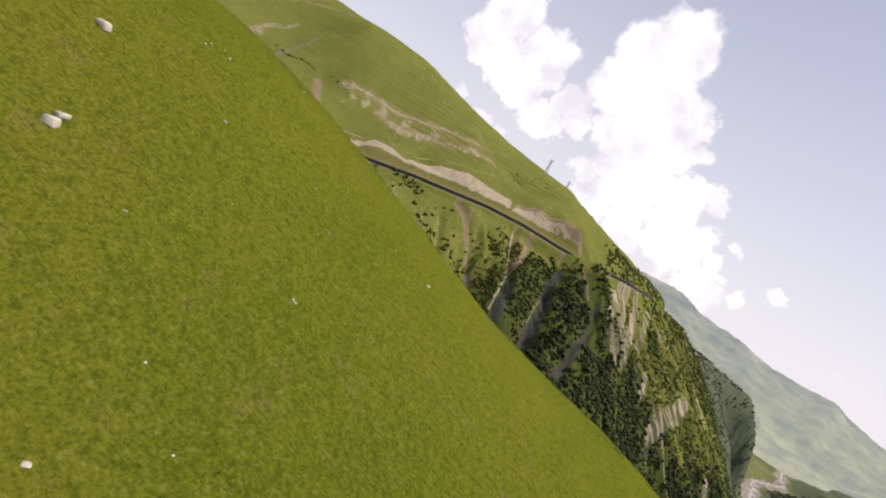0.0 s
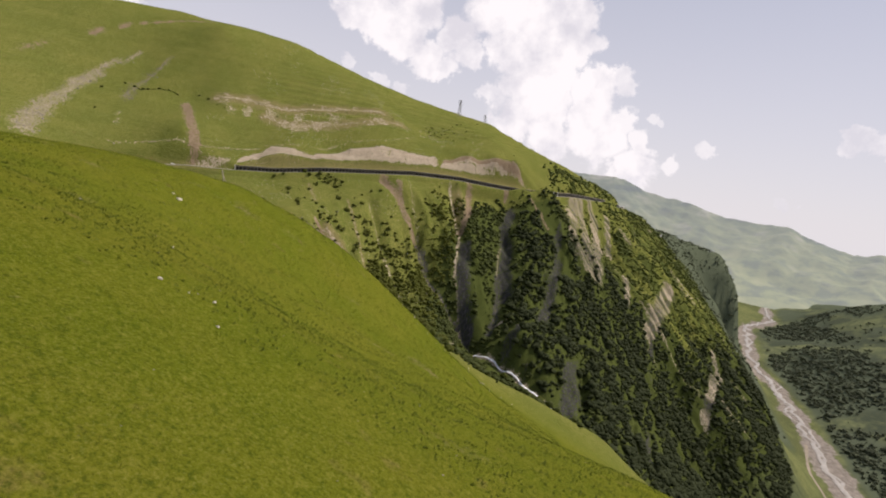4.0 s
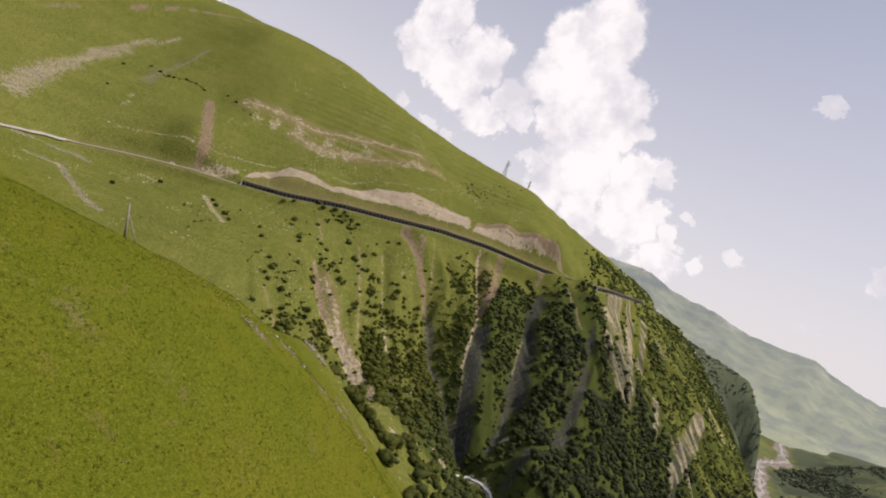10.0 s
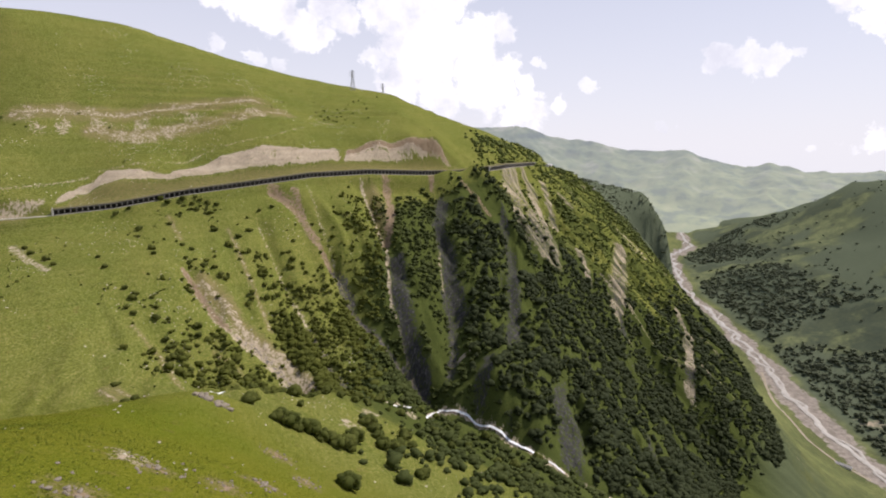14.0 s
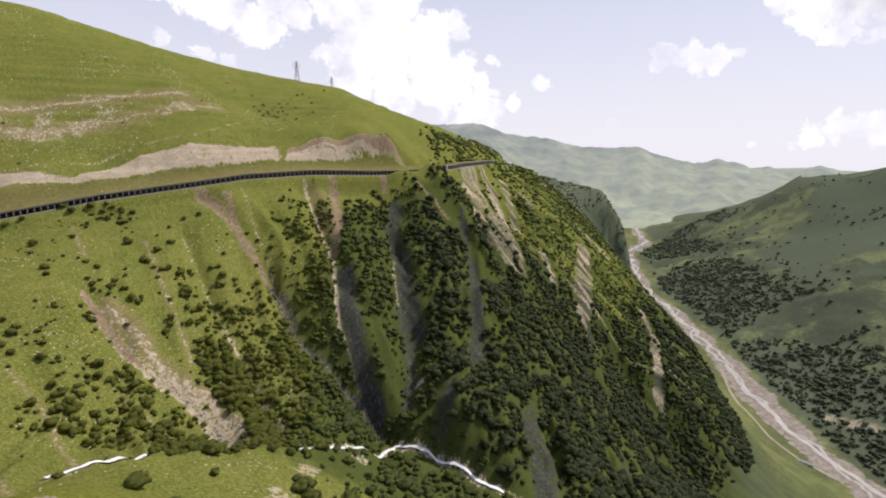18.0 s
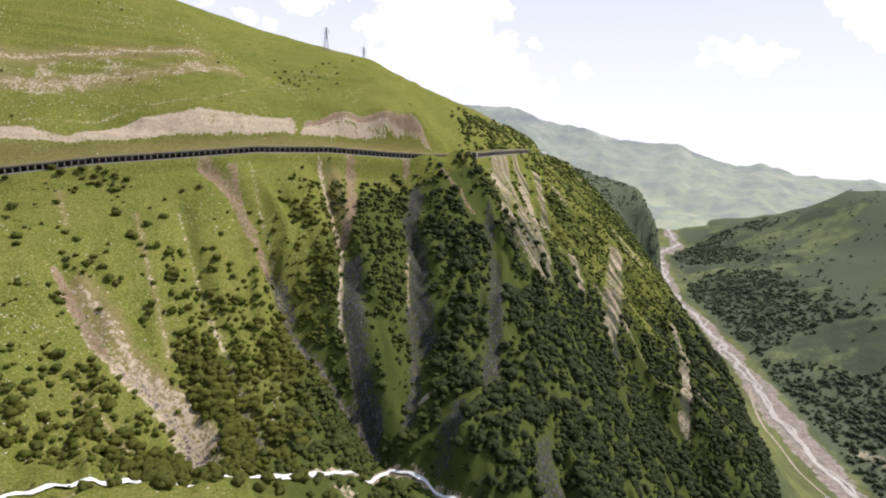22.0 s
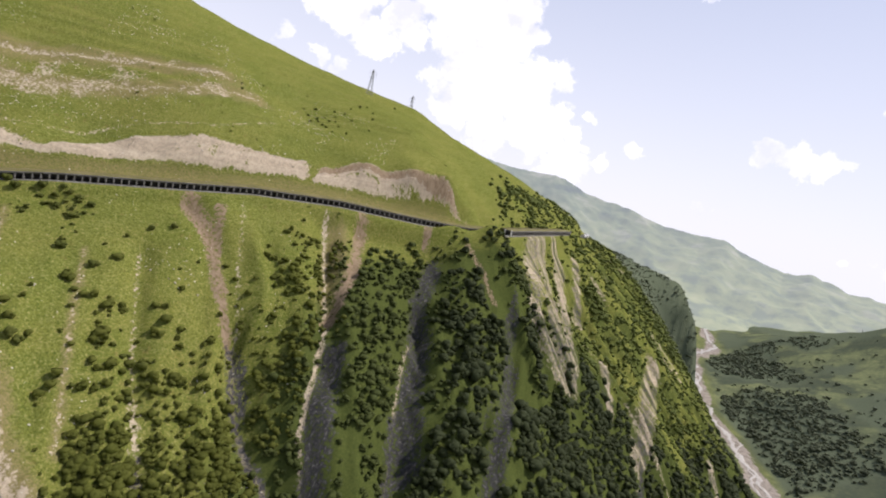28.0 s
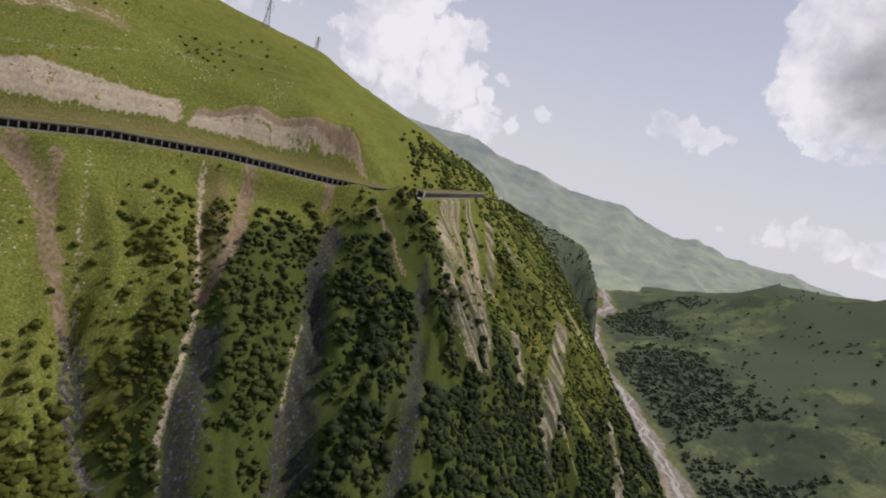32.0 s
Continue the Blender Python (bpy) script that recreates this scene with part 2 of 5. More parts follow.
VALLEY_RIGHT = [(980, 1350, -420), (1000, 900, -440), (1300, 900, -360), (1800, 1300, -160), (1200, 200, -420), (2200, 300, -120), (3600, 2500, -150), (1090, 1900, -365), (1000, 1650, -395), (1150, 1450, -345), (1420, 1240, -260), (1250, 1750, -310), (1500, 1900, -225), (1600, 1700, -180), (1350, 2100, -315)]
RIGHT_SKYLINE = [(1987, 1835, 4), (1929, 1986, -4), (1891, 2103, -60), (1880, 2187, -72), (1849, 2288, -84), (1779, 2352, -108), (1715, 2407, -172), (1603, 2432, -229), (1481, 2460, -274), (1360, 2481, -332)]
RIGHT_BACK = [(2500, 2500, -160), (2300, 2900, -230), (2000, 2800, -260)]
CUT_END = [(30, 902, 36), (22, 912, 46), (42, 920, 30), (45, 938, 38), (38, 960, 52), (66, 950, 33), (70, 985, 46), (10, 925, 62), (0, 940, 74), (-10, 908, 67), (-60, 885, 67), (-110, 868, 61), (130, 1060, 32), (115, 1085, 54)]
SHOULDER = [(400, 1850, -20), (545, 1915, -52), (625, 1884, -73), (686, 1856, -102), (713, 1839, -149), (737, 1819, -203), (753, 1801, -257)]
SHOULDER_FRONT = [(520, 1750, -95), (600, 1740, -150), (660, 1715, -230), (700, 1690, -310), (470, 1620, -110), (560, 1600, -240)]
VALLEY_FAR = [(1500, 3400, -370), (2000, 3700, -330), (1000, 3000, -330), (700, 2300, -230), (600, 3200, -150), (200, 2500, -60), (-600, 2500, 60), (2600, 3600, -250)]


def arr(line):
    return np.array(line, float)


def dense(line, step=35.0):
    p = arr(line)
    out = [p[:1]]
    for a, b in zip(p[:-1], p[1:]):
        n = max(1, int(np.linalg.norm((b - a)[:2]) / step))
        out.append(a + (b - a) * (np.arange(1, n + 1) / n)[:, None])
    return np.concatenate(out)


def smooth(a, b, x):
    s = np.clip((x - a) / (b - a), 0, 1)
    return s * s * (3 - 2 * s)


def along(line, x, y):
    """For points x, y: the distance from a polyline, its signed side (left positive), the arc length and the height at the nearest place."""
    p = arr([(*q, 0.0) if len(q) == 2 else q for q in line])
    best, side, arc, high = np.full(x.shape, 1e9), np.zeros(x.shape), np.zeros(x.shape), np.zeros(x.shape)
    run = 0.0
    for a, b in zip(p[:-1], p[1:]):
        d = (b - a)[:2]
        n = np.linalg.norm(d)
        u = np.clip(((x - a[0]) * d[0] + (y - a[1]) * d[1]) / n**2, 0, 1)
        ox, oy = x - a[0] - u * d[0], y - a[1] - u * d[1]
        far = np.hypot(ox, oy)
        near = far < best
        best = np.where(near, far, best)
        side = np.where(near, np.sign(d[0] * oy - d[1] * ox) * far, side)
        arc = np.where(near, run + u * n, arc)
        high = np.where(near, a[2] + u * (b[2] - a[2]), high)
        run += n
    return best, side, arc, high


KNOTS = np.concatenate([dense(line) for line in (STREAM, STREAM_TOP, ROAD, CUT_TOP, CUT_FOOT, UPPER_BAND, SKYLINE, SKYLINE_LEFT, SCAR, GULLY_A, GULLY_B, GULLY_C, ARETE, NOSE, TOE, SHOULDER)]
                       + [dense(RIVER, 120), dense(RIGHT_SKYLINE, 100)] + [arr(line) for line in (MEADOW, SLOPE_LEFT, HILL_BACK, SLOPE_LOW, HOLLOW, VALLEY_FACE, APRON, VALLEY_RIGHT, RIGHT_BACK, VALLEY_FAR, SHOULDER_FRONT, CUT_END)])


def solve_ground():
    n = len(KNOTS)
    d = np.hypot(KNOTS[:, None, 0] - KNOTS[None, :, 0], KNOTS[:, None, 1] - KNOTS[None, :, 1])
    a = np.zeros((n + 3, n + 3))
    a[:n, :n] = -np.sqrt(d * d + 36.0) - 2.0 * np.eye(n)
    a[:n, n], a[:n, n + 1], a[:n, n + 2] = 1, KNOTS[:, 0] / 500, KNOTS[:, 1] / 500
    a[n:, :n] = a[:n, n:].T
    return np.linalg.solve(a, np.r_[KNOTS[:, 2], 0, 0, 0])


WEIGHTS = solve_ground()


def base_height(x, y):
    flat_x, flat_y = x.ravel(), y.ravel()
    out = np.empty(flat_x.shape)
    n = len(KNOTS)
    for i in range(0, len(flat_x), 20000):
        sx, sy = flat_x[i:i + 20000, None], flat_y[i:i + 20000, None]
        k = -np.sqrt((sx - KNOTS[:, 0]) ** 2 + (sy - KNOTS[:, 1]) ** 2 + 36.0)
        out[i:i + 20000] = k @ WEIGHTS[:n] + WEIGHTS[n] + WEIGHTS[n + 1] * sx[:, 0] / 500 + WEIGHTS[n + 2] * sy[:, 0] / 500
    return out.reshape(x.shape)


_table = np.random.RandomState(3).rand(256, 256)


def grain(x, y, octaves=4, gain=0.5):
    """Smooth value noise, about -1 to 1, of unit wavelength."""
    total, amp, norm = np.zeros(np.shape(x)), 1.0, 0.0
    for o in range(octaves):
        fx, fy = np.floor(x), np.floor(y)
        u, v = x - fx, y - fy
        u, v = u * u * (3 - 2 * u), v * v * (3 - 2 * v)
        i, j = fx.astype(int) % 256, fy.astype(int) % 256
        i2, j2 = (i + 1) % 256, (j + 1) % 256
        value = (_table[i, j] * (1 - u) + _table[i2, j] * u) * (1 - v) + (_table[i, j2] * (1 - u) + _table[i2, j2] * u) * v
        total, norm = total + amp * (2 * value - 1), norm + amp
        amp *= gain
        x, y = 2.03 * x + 17.1, 2.03 * y + 5.3
    return total / norm


def arc_of(x, y):
    return float(along(ROAD, np.array([float(x)]), np.array([float(y)]))[2][0])


GALLERY_ARC = (arc_of(-352, 692), arc_of(52, 906))       # stretches of the road under the two roofs
GALLERY_TWO_ARC = (arc_of(70, 925), arc_of(178, 1138))


def spaced(lo, hi, core_lo, core_hi, step, grow):
    mid = list(np.arange(core_lo, core_hi + 0.1, step))
    s, v = step, core_hi
    while v < hi:
        s *= grow
        v += s
        mid.append(v)
    s, v = step, core_lo
    while v > lo:
        s *= grow
        v -= s
        mid.insert(0, v)
    return np.array(mid)


GX = spaced(-1500, 4600, -370, 400, 2.5, 1.045)
GY = spaced(-260, 3800, -25, 1080, 2.5, 1.045)


# gullies and runnels (plan lines)
RED_A = [(-176, 769), (-162, 759), (-146, 745), (-136, 733), (-120, 714), (-109, 704)]
RED_A_SIDE = [(-155, 771), (-147, 755), (-139, 740)]
RUN_A = [(-109, 704), (-92, 678), (-75, 660), (-56, 648), (-39, 640), (-20, 621)]
SLATE_A = [(-103, 699), (-95, 688), (-88, 679)]
SIDE_A = [(-145, 785), (-117, 725), (-101, 698)]
PALE_B = [(-89, 816), (-77, 782), (-63, 746), (-58, 731), (-51, 672), (-39, 650), (-30, 634), (-18, 619)]
RED_B = [(-62, 830), (-55, 782), (-56, 745), (-59, 736)]
DRY_B = [(-76, 812), (-66, 770), (-61, 746)]
SLATE_B = [(-47, 715), (-42, 676), (-37, 657), (-30, 643), (-24, 630)]
PALE_C = [(2, 785), (-4, 747), (-1, 705), (3, 679), (4, 651), (-1, 627)]
SLATE_C = [(4, 833), (-2, 796), (6, 759), (7, 715), (13, 683)]
TOP_C = [(-8, 859), (-8, 849)]
FOOT_C = [(17, 641), (6, 642)]
SLATE_D = [(77, 763), (67, 699), (59, 655)]
SLATE_E = [(32, 621), (26, 603)]
BROWN_RUN = [(29, 856), (44, 839), (60, 817)]
SCAR_RUN = [(-213, 624), (-199, 612), (-185, 602), (-170, 592), (-153, 586), (-137, 580), (-122, 569), (-100, 545)]
SCAR_SIDE = [(-198, 621), (-179, 611), (-154, 593), (-126, 582), (-105, 567)]
RILL_A = [(-181, 722), (-164, 694), (-148, 668), (-133, 647), (-119, 630), (-105, 608), (-87, 580), (-76, 564)]


def rib_field(x, y):
    """Spines (towards 1) and gullies (towards 0) that run down the wooded hollow."""
    across = x - 0.17 * (y - 650) + 7 * grain(x / 45, y / 45, 2)
    return 0.65 * (1 - np.abs(grain(across / 27 + 3, y / 240, 2))) + 0.35 * (1 - np.abs(grain(across / 11 + 8, y / 120, 2)))


def build_heights():
    x, y = np.meshgrid(GX, GY)
    z = base_height(x, y)
    road, side, arc, road_z = along(ROAD, x, y)
    near_meadow = smooth(420, 330, y) * smooth(150, 60, x)
    # ribs and rills that run down the steep slopes
    steep = smooth(18, 60, -side) * smooth(380, 250, -side) * (1 - near_meadow)
    ribs = 1 - np.abs(grain(arc / 34 + grain(x / 60, y / 60, 2) * 0.7, -side / 260, 3))
    ribs2 = 1 - np.abs(grain(arc / 13 + grain(x / 30, y / 30, 2) * 0.5 + 40, -side / 120, 3))
    z = z + steep * smooth(-240, -120, x + 0.35 * (700 - y)) * (13 * (ribs - 0.7) + 7 * (ribs2 - 0.7))
    crag = smooth(60, 130, x) * smooth(700, 760, y) * smooth(640, 520, x) * smooth(15, 40, -side)
    z = z + crag * 8 * (1 - np.abs(grain(x / 45, y / 150, 4)) - 0.6)
    fluted = smooth(60, 140, x) * smooth(640, 560, x) * smooth(760, 860, y) * smooth(15, 40, -side)
    across = 0.42 * x + 0.90 * y + 8 * grain(x / 50, y / 50, 2)
    z = z + fluted * (15 * (1 - np.abs(grain(across / 34, (x - y) / 260, 2)) - 0.65) + 7 * (1 - np.abs(grain(across / 11 + 5, (x - y) / 130, 2)) - 0.65))
    for line, deep, wide in ((RED_A, 6, 9), (RUN_A, 10, 10), (PALE_B, 10, 10), (RED_B, 4, 7), (SLATE_B, 6, 14), (PALE_C, 10, 11), (SLATE_C, 6, 14), (SLATE_D, 8, 12), (SCAR_RUN, 5, 8), (RILL_A, 6, 7), (STREAM, 6, 9)):
        d, _, _, _ = along(line, x + 3 * grain(x / 25, y / 25, 2), y)
        z = z - deep * np.exp(-(d / wide) ** 2)
    _, bank_side, _, _ = along(STREAM, x, y)
    z = z + 2.0 * np.exp(-((bank_side + 11) / 4.5) ** 2) * smooth(-150, -125, x) * smooth(-18, -40, x)
    z = z + 2.2 * grain(x / 55, y / 55, 4) * (1 - 0.6 * near_meadow) + 14 * grain(x / 260, y / 260, 4) * smooth(500, 1100, np.hypot(x, y - 500)) * smooth(-500, -100, x) + 26 * (0.4 - np.abs(grain(x / 210 + 3, y / 210, 4))) * smooth(900, 1200, x)
    z = z + near_meadow * 0.5 * grain(x / 9, y / 9, 3)
    # terraces trodden into the upper hill
    up = smooth(70, 130, side) * smooth(1300, 1100, y)
    z = z + up * smooth(-480, -380, x) * 1.1 * np.sin(z / 10.0 * 2 * math.pi + 2.5 * grain(x / 90, y / 90, 2)) * (0.4 + 0.6 * smooth(-0.3, 0.3, grain(x / 70 + 3, y / 70, 2)))
    _, ridge_side, _, _ = along(ARETE, x, y)
    inner = smooth(15, 45, x) * smooth(330, 250, x) * smooth(10, -30, ridge_side) * smooth(560, 600, y) * smooth(830, 780, y)
    z = z + inner * 26 * (rib_field(x, y) - 0.72)
    # valley floor of the main river
    r, _, _, rz = along(RIVER, x, y)
    z = np.where(r < 90, np.minimum(z, rz + 60) * smooth(25, 90, r) + (rz + 1.0 * grain(x / 20, y / 20, 3)) * (1 - smooth(25, 90, r)), z)
    _, top_side, _, _ = along(CUT_TOP, x, y)
    _, foot_side, _, _ = along(CUT_FOOT, x, y)
    bank = smooth(2, -2, top_side) * smooth(0, 4, foot_side) * (x > -350) * (x < 25)
    z = z + bank * (1.5 * grain(x / 9, y / 9, 3) + 0.5 * np.abs(grain(arc / 5, arc * 0, 2)) + 0.5 * np.sin(z * 1.9 + 2 * grain(x / 25, y / 25, 2)))
    # road bench, and the fill behind the gallery
    wide = 4 * smooth(-355, -380, x)
    z = z * smooth(6, 14, road - wide) + (road_z - 0.3 - 0.1 * wide) * (1 - smooth(6, 14, road - wide))
    roofed = ((arc > GALLERY_ARC[0]) & (arc < GALLERY_ARC[1])) | ((arc > GALLERY_TWO_ARC[0]) & (arc < GALLERY_TWO_ARC[1]))
    fill = roofed & (side > 5.5)
    z = np.where(fill, np.maximum(z * smooth(9, 22, side) + (road_z + 5.7) * (1 - smooth(9, 22, side)), road_z + 5.7), z)
    z = np.where(~fill & (road < 6), np.minimum(z, road_z - 0.25), z)
    return x, y, z


XX, YY, ZZ = build_heights()


def ground_z(x, y):
    i = np.clip(np.searchsorted(GX, x) - 1, 0, len(GX) - 2)
    j = np.clip(np.searchsorted(GY, y) - 1, 0, len(GY) - 2)
    u, v = (x - GX[i]) / (GX[i + 1] - GX[i]), (y - GY[j]) / (GY[j + 1] - GY[j])
    return (ZZ[j, i] * (1 - u) + ZZ[j, i + 1] * u) * (1 - v) + (ZZ[j + 1, i] * (1 - u) + ZZ[j + 1, i + 1] * u) * v


# ---------------------------------------------------------------- materials
def material(name, rough=0.9):
    m = bpy.data.materials.new(name)
    m.use_nodes = True
    t = m.node_tree
    shade = t.nodes["Principled BSDF"]
    shade.inputs["Roughness"].default_value = rough
    shade.inputs["Specular IOR Level"].default_value = 0.15
    return m, t, shade


def noise_node(t, coord, scale, detail=6, rough=0.6):
    n = t.nodes.new("ShaderNodeTexNoise")
    n.inputs["Scale"].default_value, n.inputs["Detail"].default_value, n.inputs["Roughness"].default_value = scale, detail, rough
    link(t, coord, n.inputs["Vector"])
    return n.outputs[0]


def ramp_node(t, value, *stops):
    n = t.nodes.new("ShaderNodeValToRGB")
    e = n.color_ramp.elements
    while len(e) < len(stops):
        e.new(0.5)
    for k, (pos, col) in enumerate(stops):
        e[k].position, e[k].color = pos, (*col, 1)
    link(t, value, n.inputs[0])
    return n.outputs[0]


def attr_node(t, name):
    n = t.nodes.new("ShaderNodeAttribute")
    n.attribute_name = name
    return n.outputs["Fac"]


def bump_node(t, shade, height, strength, distance):
    n = t.nodes.new("ShaderNodeBump")
    n.inputs["Strength"].default_value, n.inputs["Distance"].default_value = strength, distance
    link(t, height, n.inputs["Height"])
    link(t, n.outputs[0], shade.inputs["Normal"])


def sharp_node(t, mask, ragged, soft=0.12):
    """A mask whose edge is broken up by noise."""
    add = t.nodes.new("ShaderNodeMath")
    add.operation = "ADD"
    link(t, mask, add.inputs[0])
    link(t, ragged, add.inputs[1])
    n = t.nodes.new("ShaderNodeMapRange")
    n.interpolation_type = "SMOOTHSTEP"
    n.inputs[1].default_value, n.inputs[2].default_value = 1.0 - soft, 1.0 + soft
    link(t, add.outputs[0], n.inputs[0])
    return n.outputs[0]


def ground_material():
    m, t, shade = material("hillside", 0.95)
    shade.inputs["Specular IOR Level"].default_value = 0.0
    at = t.nodes.new("ShaderNodeTexCoord").outputs["Object"]
    big, mid, fine, tiny = noise_node(t, at, 0.022), noise_node(t, at, 0.11, 8), noise_node(t, at, 0.8, 8, 0.7), noise_node(t, at, 4.0, 6, 0.75)
    speck = noise_node(t, at, 0.38, 8, 0.75)
    flat = t.nodes.new("ShaderNodeMapping")
    flat.inputs["Scale"].default_value = (0.012, 0.012, 0.32)
    link(t, at, flat.inputs["Vector"])
    band = noise_node(t, flat.outputs[0], 1.0, 5, 0.6)
    grass = ramp_node(t, mid, (0.3, (0.095, 0.119, 0.008)), (0.5, (0.125, 0.138, 0.010)), (0.72, (0.166, 0.159, 0.018)))
    grass = mix_node(t, grass, ramp_node(t, tiny, (0.36, (0.059, 0.087, 0.005)), (0.64, (0.190, 0.193, 0.022))), 0.5)
    grass = mix_node(t, grass, ramp_node(t, big, (0.4, (0.085, 0.119, 0.007)), (0.62, (0.160, 0.153, 0.017))), 0.4)
    lush = ramp_node(t, speck, (0.36, (0.062, 0.086, 0.018)), (0.5, (0.132, 0.144, 0.028)), (0.64, (0.240, 0.222, 0.064)))
    lush = mix_node(t, lush, ramp_node(t, band, (0.40, (0.078, 0.108, 0.020)), (0.60, (0.190, 0.188, 0.042))), 0.45)
    lush = mix_node(t, lush, ramp_node(t, tiny, (0.36, (0.058, 0.080, 0.017)), (0.64, (0.225, 0.212, 0.052))), 0.35)
    tread = t.nodes.new("ShaderNodeMapping")
    tread.inputs["Scale"].default_value = (0.02, 0.02, 0.9)
    link(t, at, tread.inputs["Vector"])
    lush = mix_node(t, lush, (0.24, 0.225, 0.075), ramp_node(t, noise_node(t, tread.outputs[0], 1.0, 4, 0.65), (0.56, (0, 0, 0)), (0.68, (0.572, 0.550, 0.550))))
    lush = mix_node(t, lush, ramp_node(t, big, (0.40, (0.080, 0.116, 0.022)), (0.60, (0.175, 0.175, 0.046))), 0.35)
    straw = noise_node(t, at, 0.75, 5, 0.72)
    lush = mix_node(t, lush, (0.30, 0.275, 0.105), ramp_node(t, straw, (0.53, (0, 0, 0)), (0.62, (0.75, 0.75, 0.75))))
    lush = mix_node(t, lush, (0.050, 0.072, 0.015), ramp_node(t, straw, (0.38, (0.8, 0.8, 0.8)), (0.47, (0, 0, 0))))
    grass = mix_node(t, grass, lush, attr_node(t, "lush"))
    # valley side: haze is put into these greyed, paled greens
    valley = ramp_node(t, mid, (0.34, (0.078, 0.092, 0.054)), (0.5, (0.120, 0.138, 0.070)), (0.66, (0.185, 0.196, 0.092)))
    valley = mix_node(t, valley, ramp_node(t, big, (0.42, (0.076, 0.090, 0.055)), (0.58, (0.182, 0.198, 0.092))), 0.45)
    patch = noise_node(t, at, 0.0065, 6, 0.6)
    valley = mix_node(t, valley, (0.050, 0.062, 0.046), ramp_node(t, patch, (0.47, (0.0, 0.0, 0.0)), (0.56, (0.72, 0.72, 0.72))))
    dry = ramp_node(t, fine, (0.3, (0.16, 0.12, 0.05)), (0.7, (0.24, 0.20, 0.10)))
    blotch = noise_node(t, at, 0.16, 5, 0.6)
    grass = mix_node(t, grass, ramp_node(t, tiny, (0.35, (0.13, 0.085, 0.030)), (0.65, (0.24, 0.17, 0.075))), ramp_node(t, blotch, (0.62, (0, 0, 0)), (0.72, (0.55, 0.55, 0.55))))
    pepper = noise_node(t, at, 3.2, 5, 0.75)
    tuft = noise_node(t, at, 1.25, 4, 0.7)
    grass = mix_node(t, grass, (0.062, 0.086, 0.008), ramp_node(t, tuft, (0.38, (0.6, 0.6, 0.6)), (0.47, (0, 0, 0))))
    grass = mix_node(t, grass, (0.200, 0.195, 0.030), ramp_node(t, tuft, (0.54, (0, 0, 0)), (0.64, (0.45, 0.45, 0.45))))
    grass = mix_node(t, grass, (0.045, 0.062, 0.008), ramp_node(t, pepper, (0.39, (0.62, 0.62, 0.62)), (0.48, (0, 0, 0))))
    grass = mix_node(t, grass, (0.26, 0.25, 0.06), ramp_node(t, pepper, (0.54, (0, 0, 0)), (0.65, (0.42, 0.42, 0.42))))
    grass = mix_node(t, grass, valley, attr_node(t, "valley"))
    grass = mix_node(t, grass, dry, sharp_node(t, attr_node(t, "dry"), fine, 0.25))
    wood = ramp_node(t, fine, (0.3, (0.040, 0.054, 0.015)), (0.7, (0.085, 0.100, 0.026)))
    # the woodland floor over there is greyed for haze as well
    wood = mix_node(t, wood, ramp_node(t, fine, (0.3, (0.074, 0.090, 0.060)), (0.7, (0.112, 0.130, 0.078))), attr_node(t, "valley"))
    c = mix_node(t, grass, wood, sharp_node(t, attr_node(t, "wood"), mid, 0.35))
    steep = t.nodes.new("ShaderNodeMapping")
    steep.inputs["Scale"].default_value = (0.5, 0.5, 0.06)
    link(t, at, steep.inputs["Vector"])
    stripe = noise_node(t, steep.outputs[0], 1.0, 6, 0.7)
    rock = ramp_node(t, tiny, (0.28, (0.142, 0.110, 0.076)), (0.5, (0.366, 0.300, 0.216)), (0.72, (0.614, 0.530, 0.405)))
    rock = mix_node(t, rock, ramp_node(t, fine, (0.3, (0.271, 0.198, 0.134)), (0.7, (0.496, 0.428, 0.330))), 0.5)
    rock = mix_node(t, rock, ramp_node(t, stripe, (0.42, (0.153, 0.126, 0.084)), (0.58, (0.496, 0.432, 0.292))), 0.3)
    rock = mix_node(t, rock, ramp_node(t, band, (0.4, (0.189, 0.138, 0.096)), (0.6, (0.566, 0.482, 0.364))), 0.15)
    clump = t.nodes.new("ShaderNodeMath")
    clump.operation = "MULTIPLY_ADD"
    clump.inputs[1].default_value, clump.inputs[2].default_value = 1.3, -0.8
    half = t.nodes.new("ShaderNodeMath")
    half.operation = "ADD"
    link(t, speck, half.inputs[0])
    link(t, stripe, half.inputs[1])
    link(t, half.outputs[0], clump.inputs[0])
    ragged = clump.outputs[0]
    c = mix_node(t, c, rock, sharp_node(t, attr_node(t, "rock"), ragged))
    red = ramp_node(t, tiny, (0.3, (0.135, 0.092, 0.055)), (0.7, (0.29, 0.215, 0.138)))
    red = mix_node(t, red, ramp_node(t, stripe, (0.42, (0.12, 0.085, 0.055)), (0.6, (0.33, 0.255, 0.175))), 0.45)
    c = mix_node(t, c, red, sharp_node(t, attr_node(t, "red"), ragged))
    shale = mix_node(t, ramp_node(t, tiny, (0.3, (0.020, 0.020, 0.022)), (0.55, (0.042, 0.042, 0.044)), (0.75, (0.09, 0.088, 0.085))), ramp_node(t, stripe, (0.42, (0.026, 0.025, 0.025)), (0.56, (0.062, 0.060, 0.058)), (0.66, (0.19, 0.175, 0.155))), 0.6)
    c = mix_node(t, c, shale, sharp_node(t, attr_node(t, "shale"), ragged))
    gravel = mix_node(t, ramp_node(t, fine, (0.3, (0.15, 0.13, 0.108)), (0.7, (0.31, 0.27, 0.225))), ramp_node(t, mid, (0.38, (0.14, 0.12, 0.10)), (0.62, (0.36, 0.315, 0.265))), 0.5)
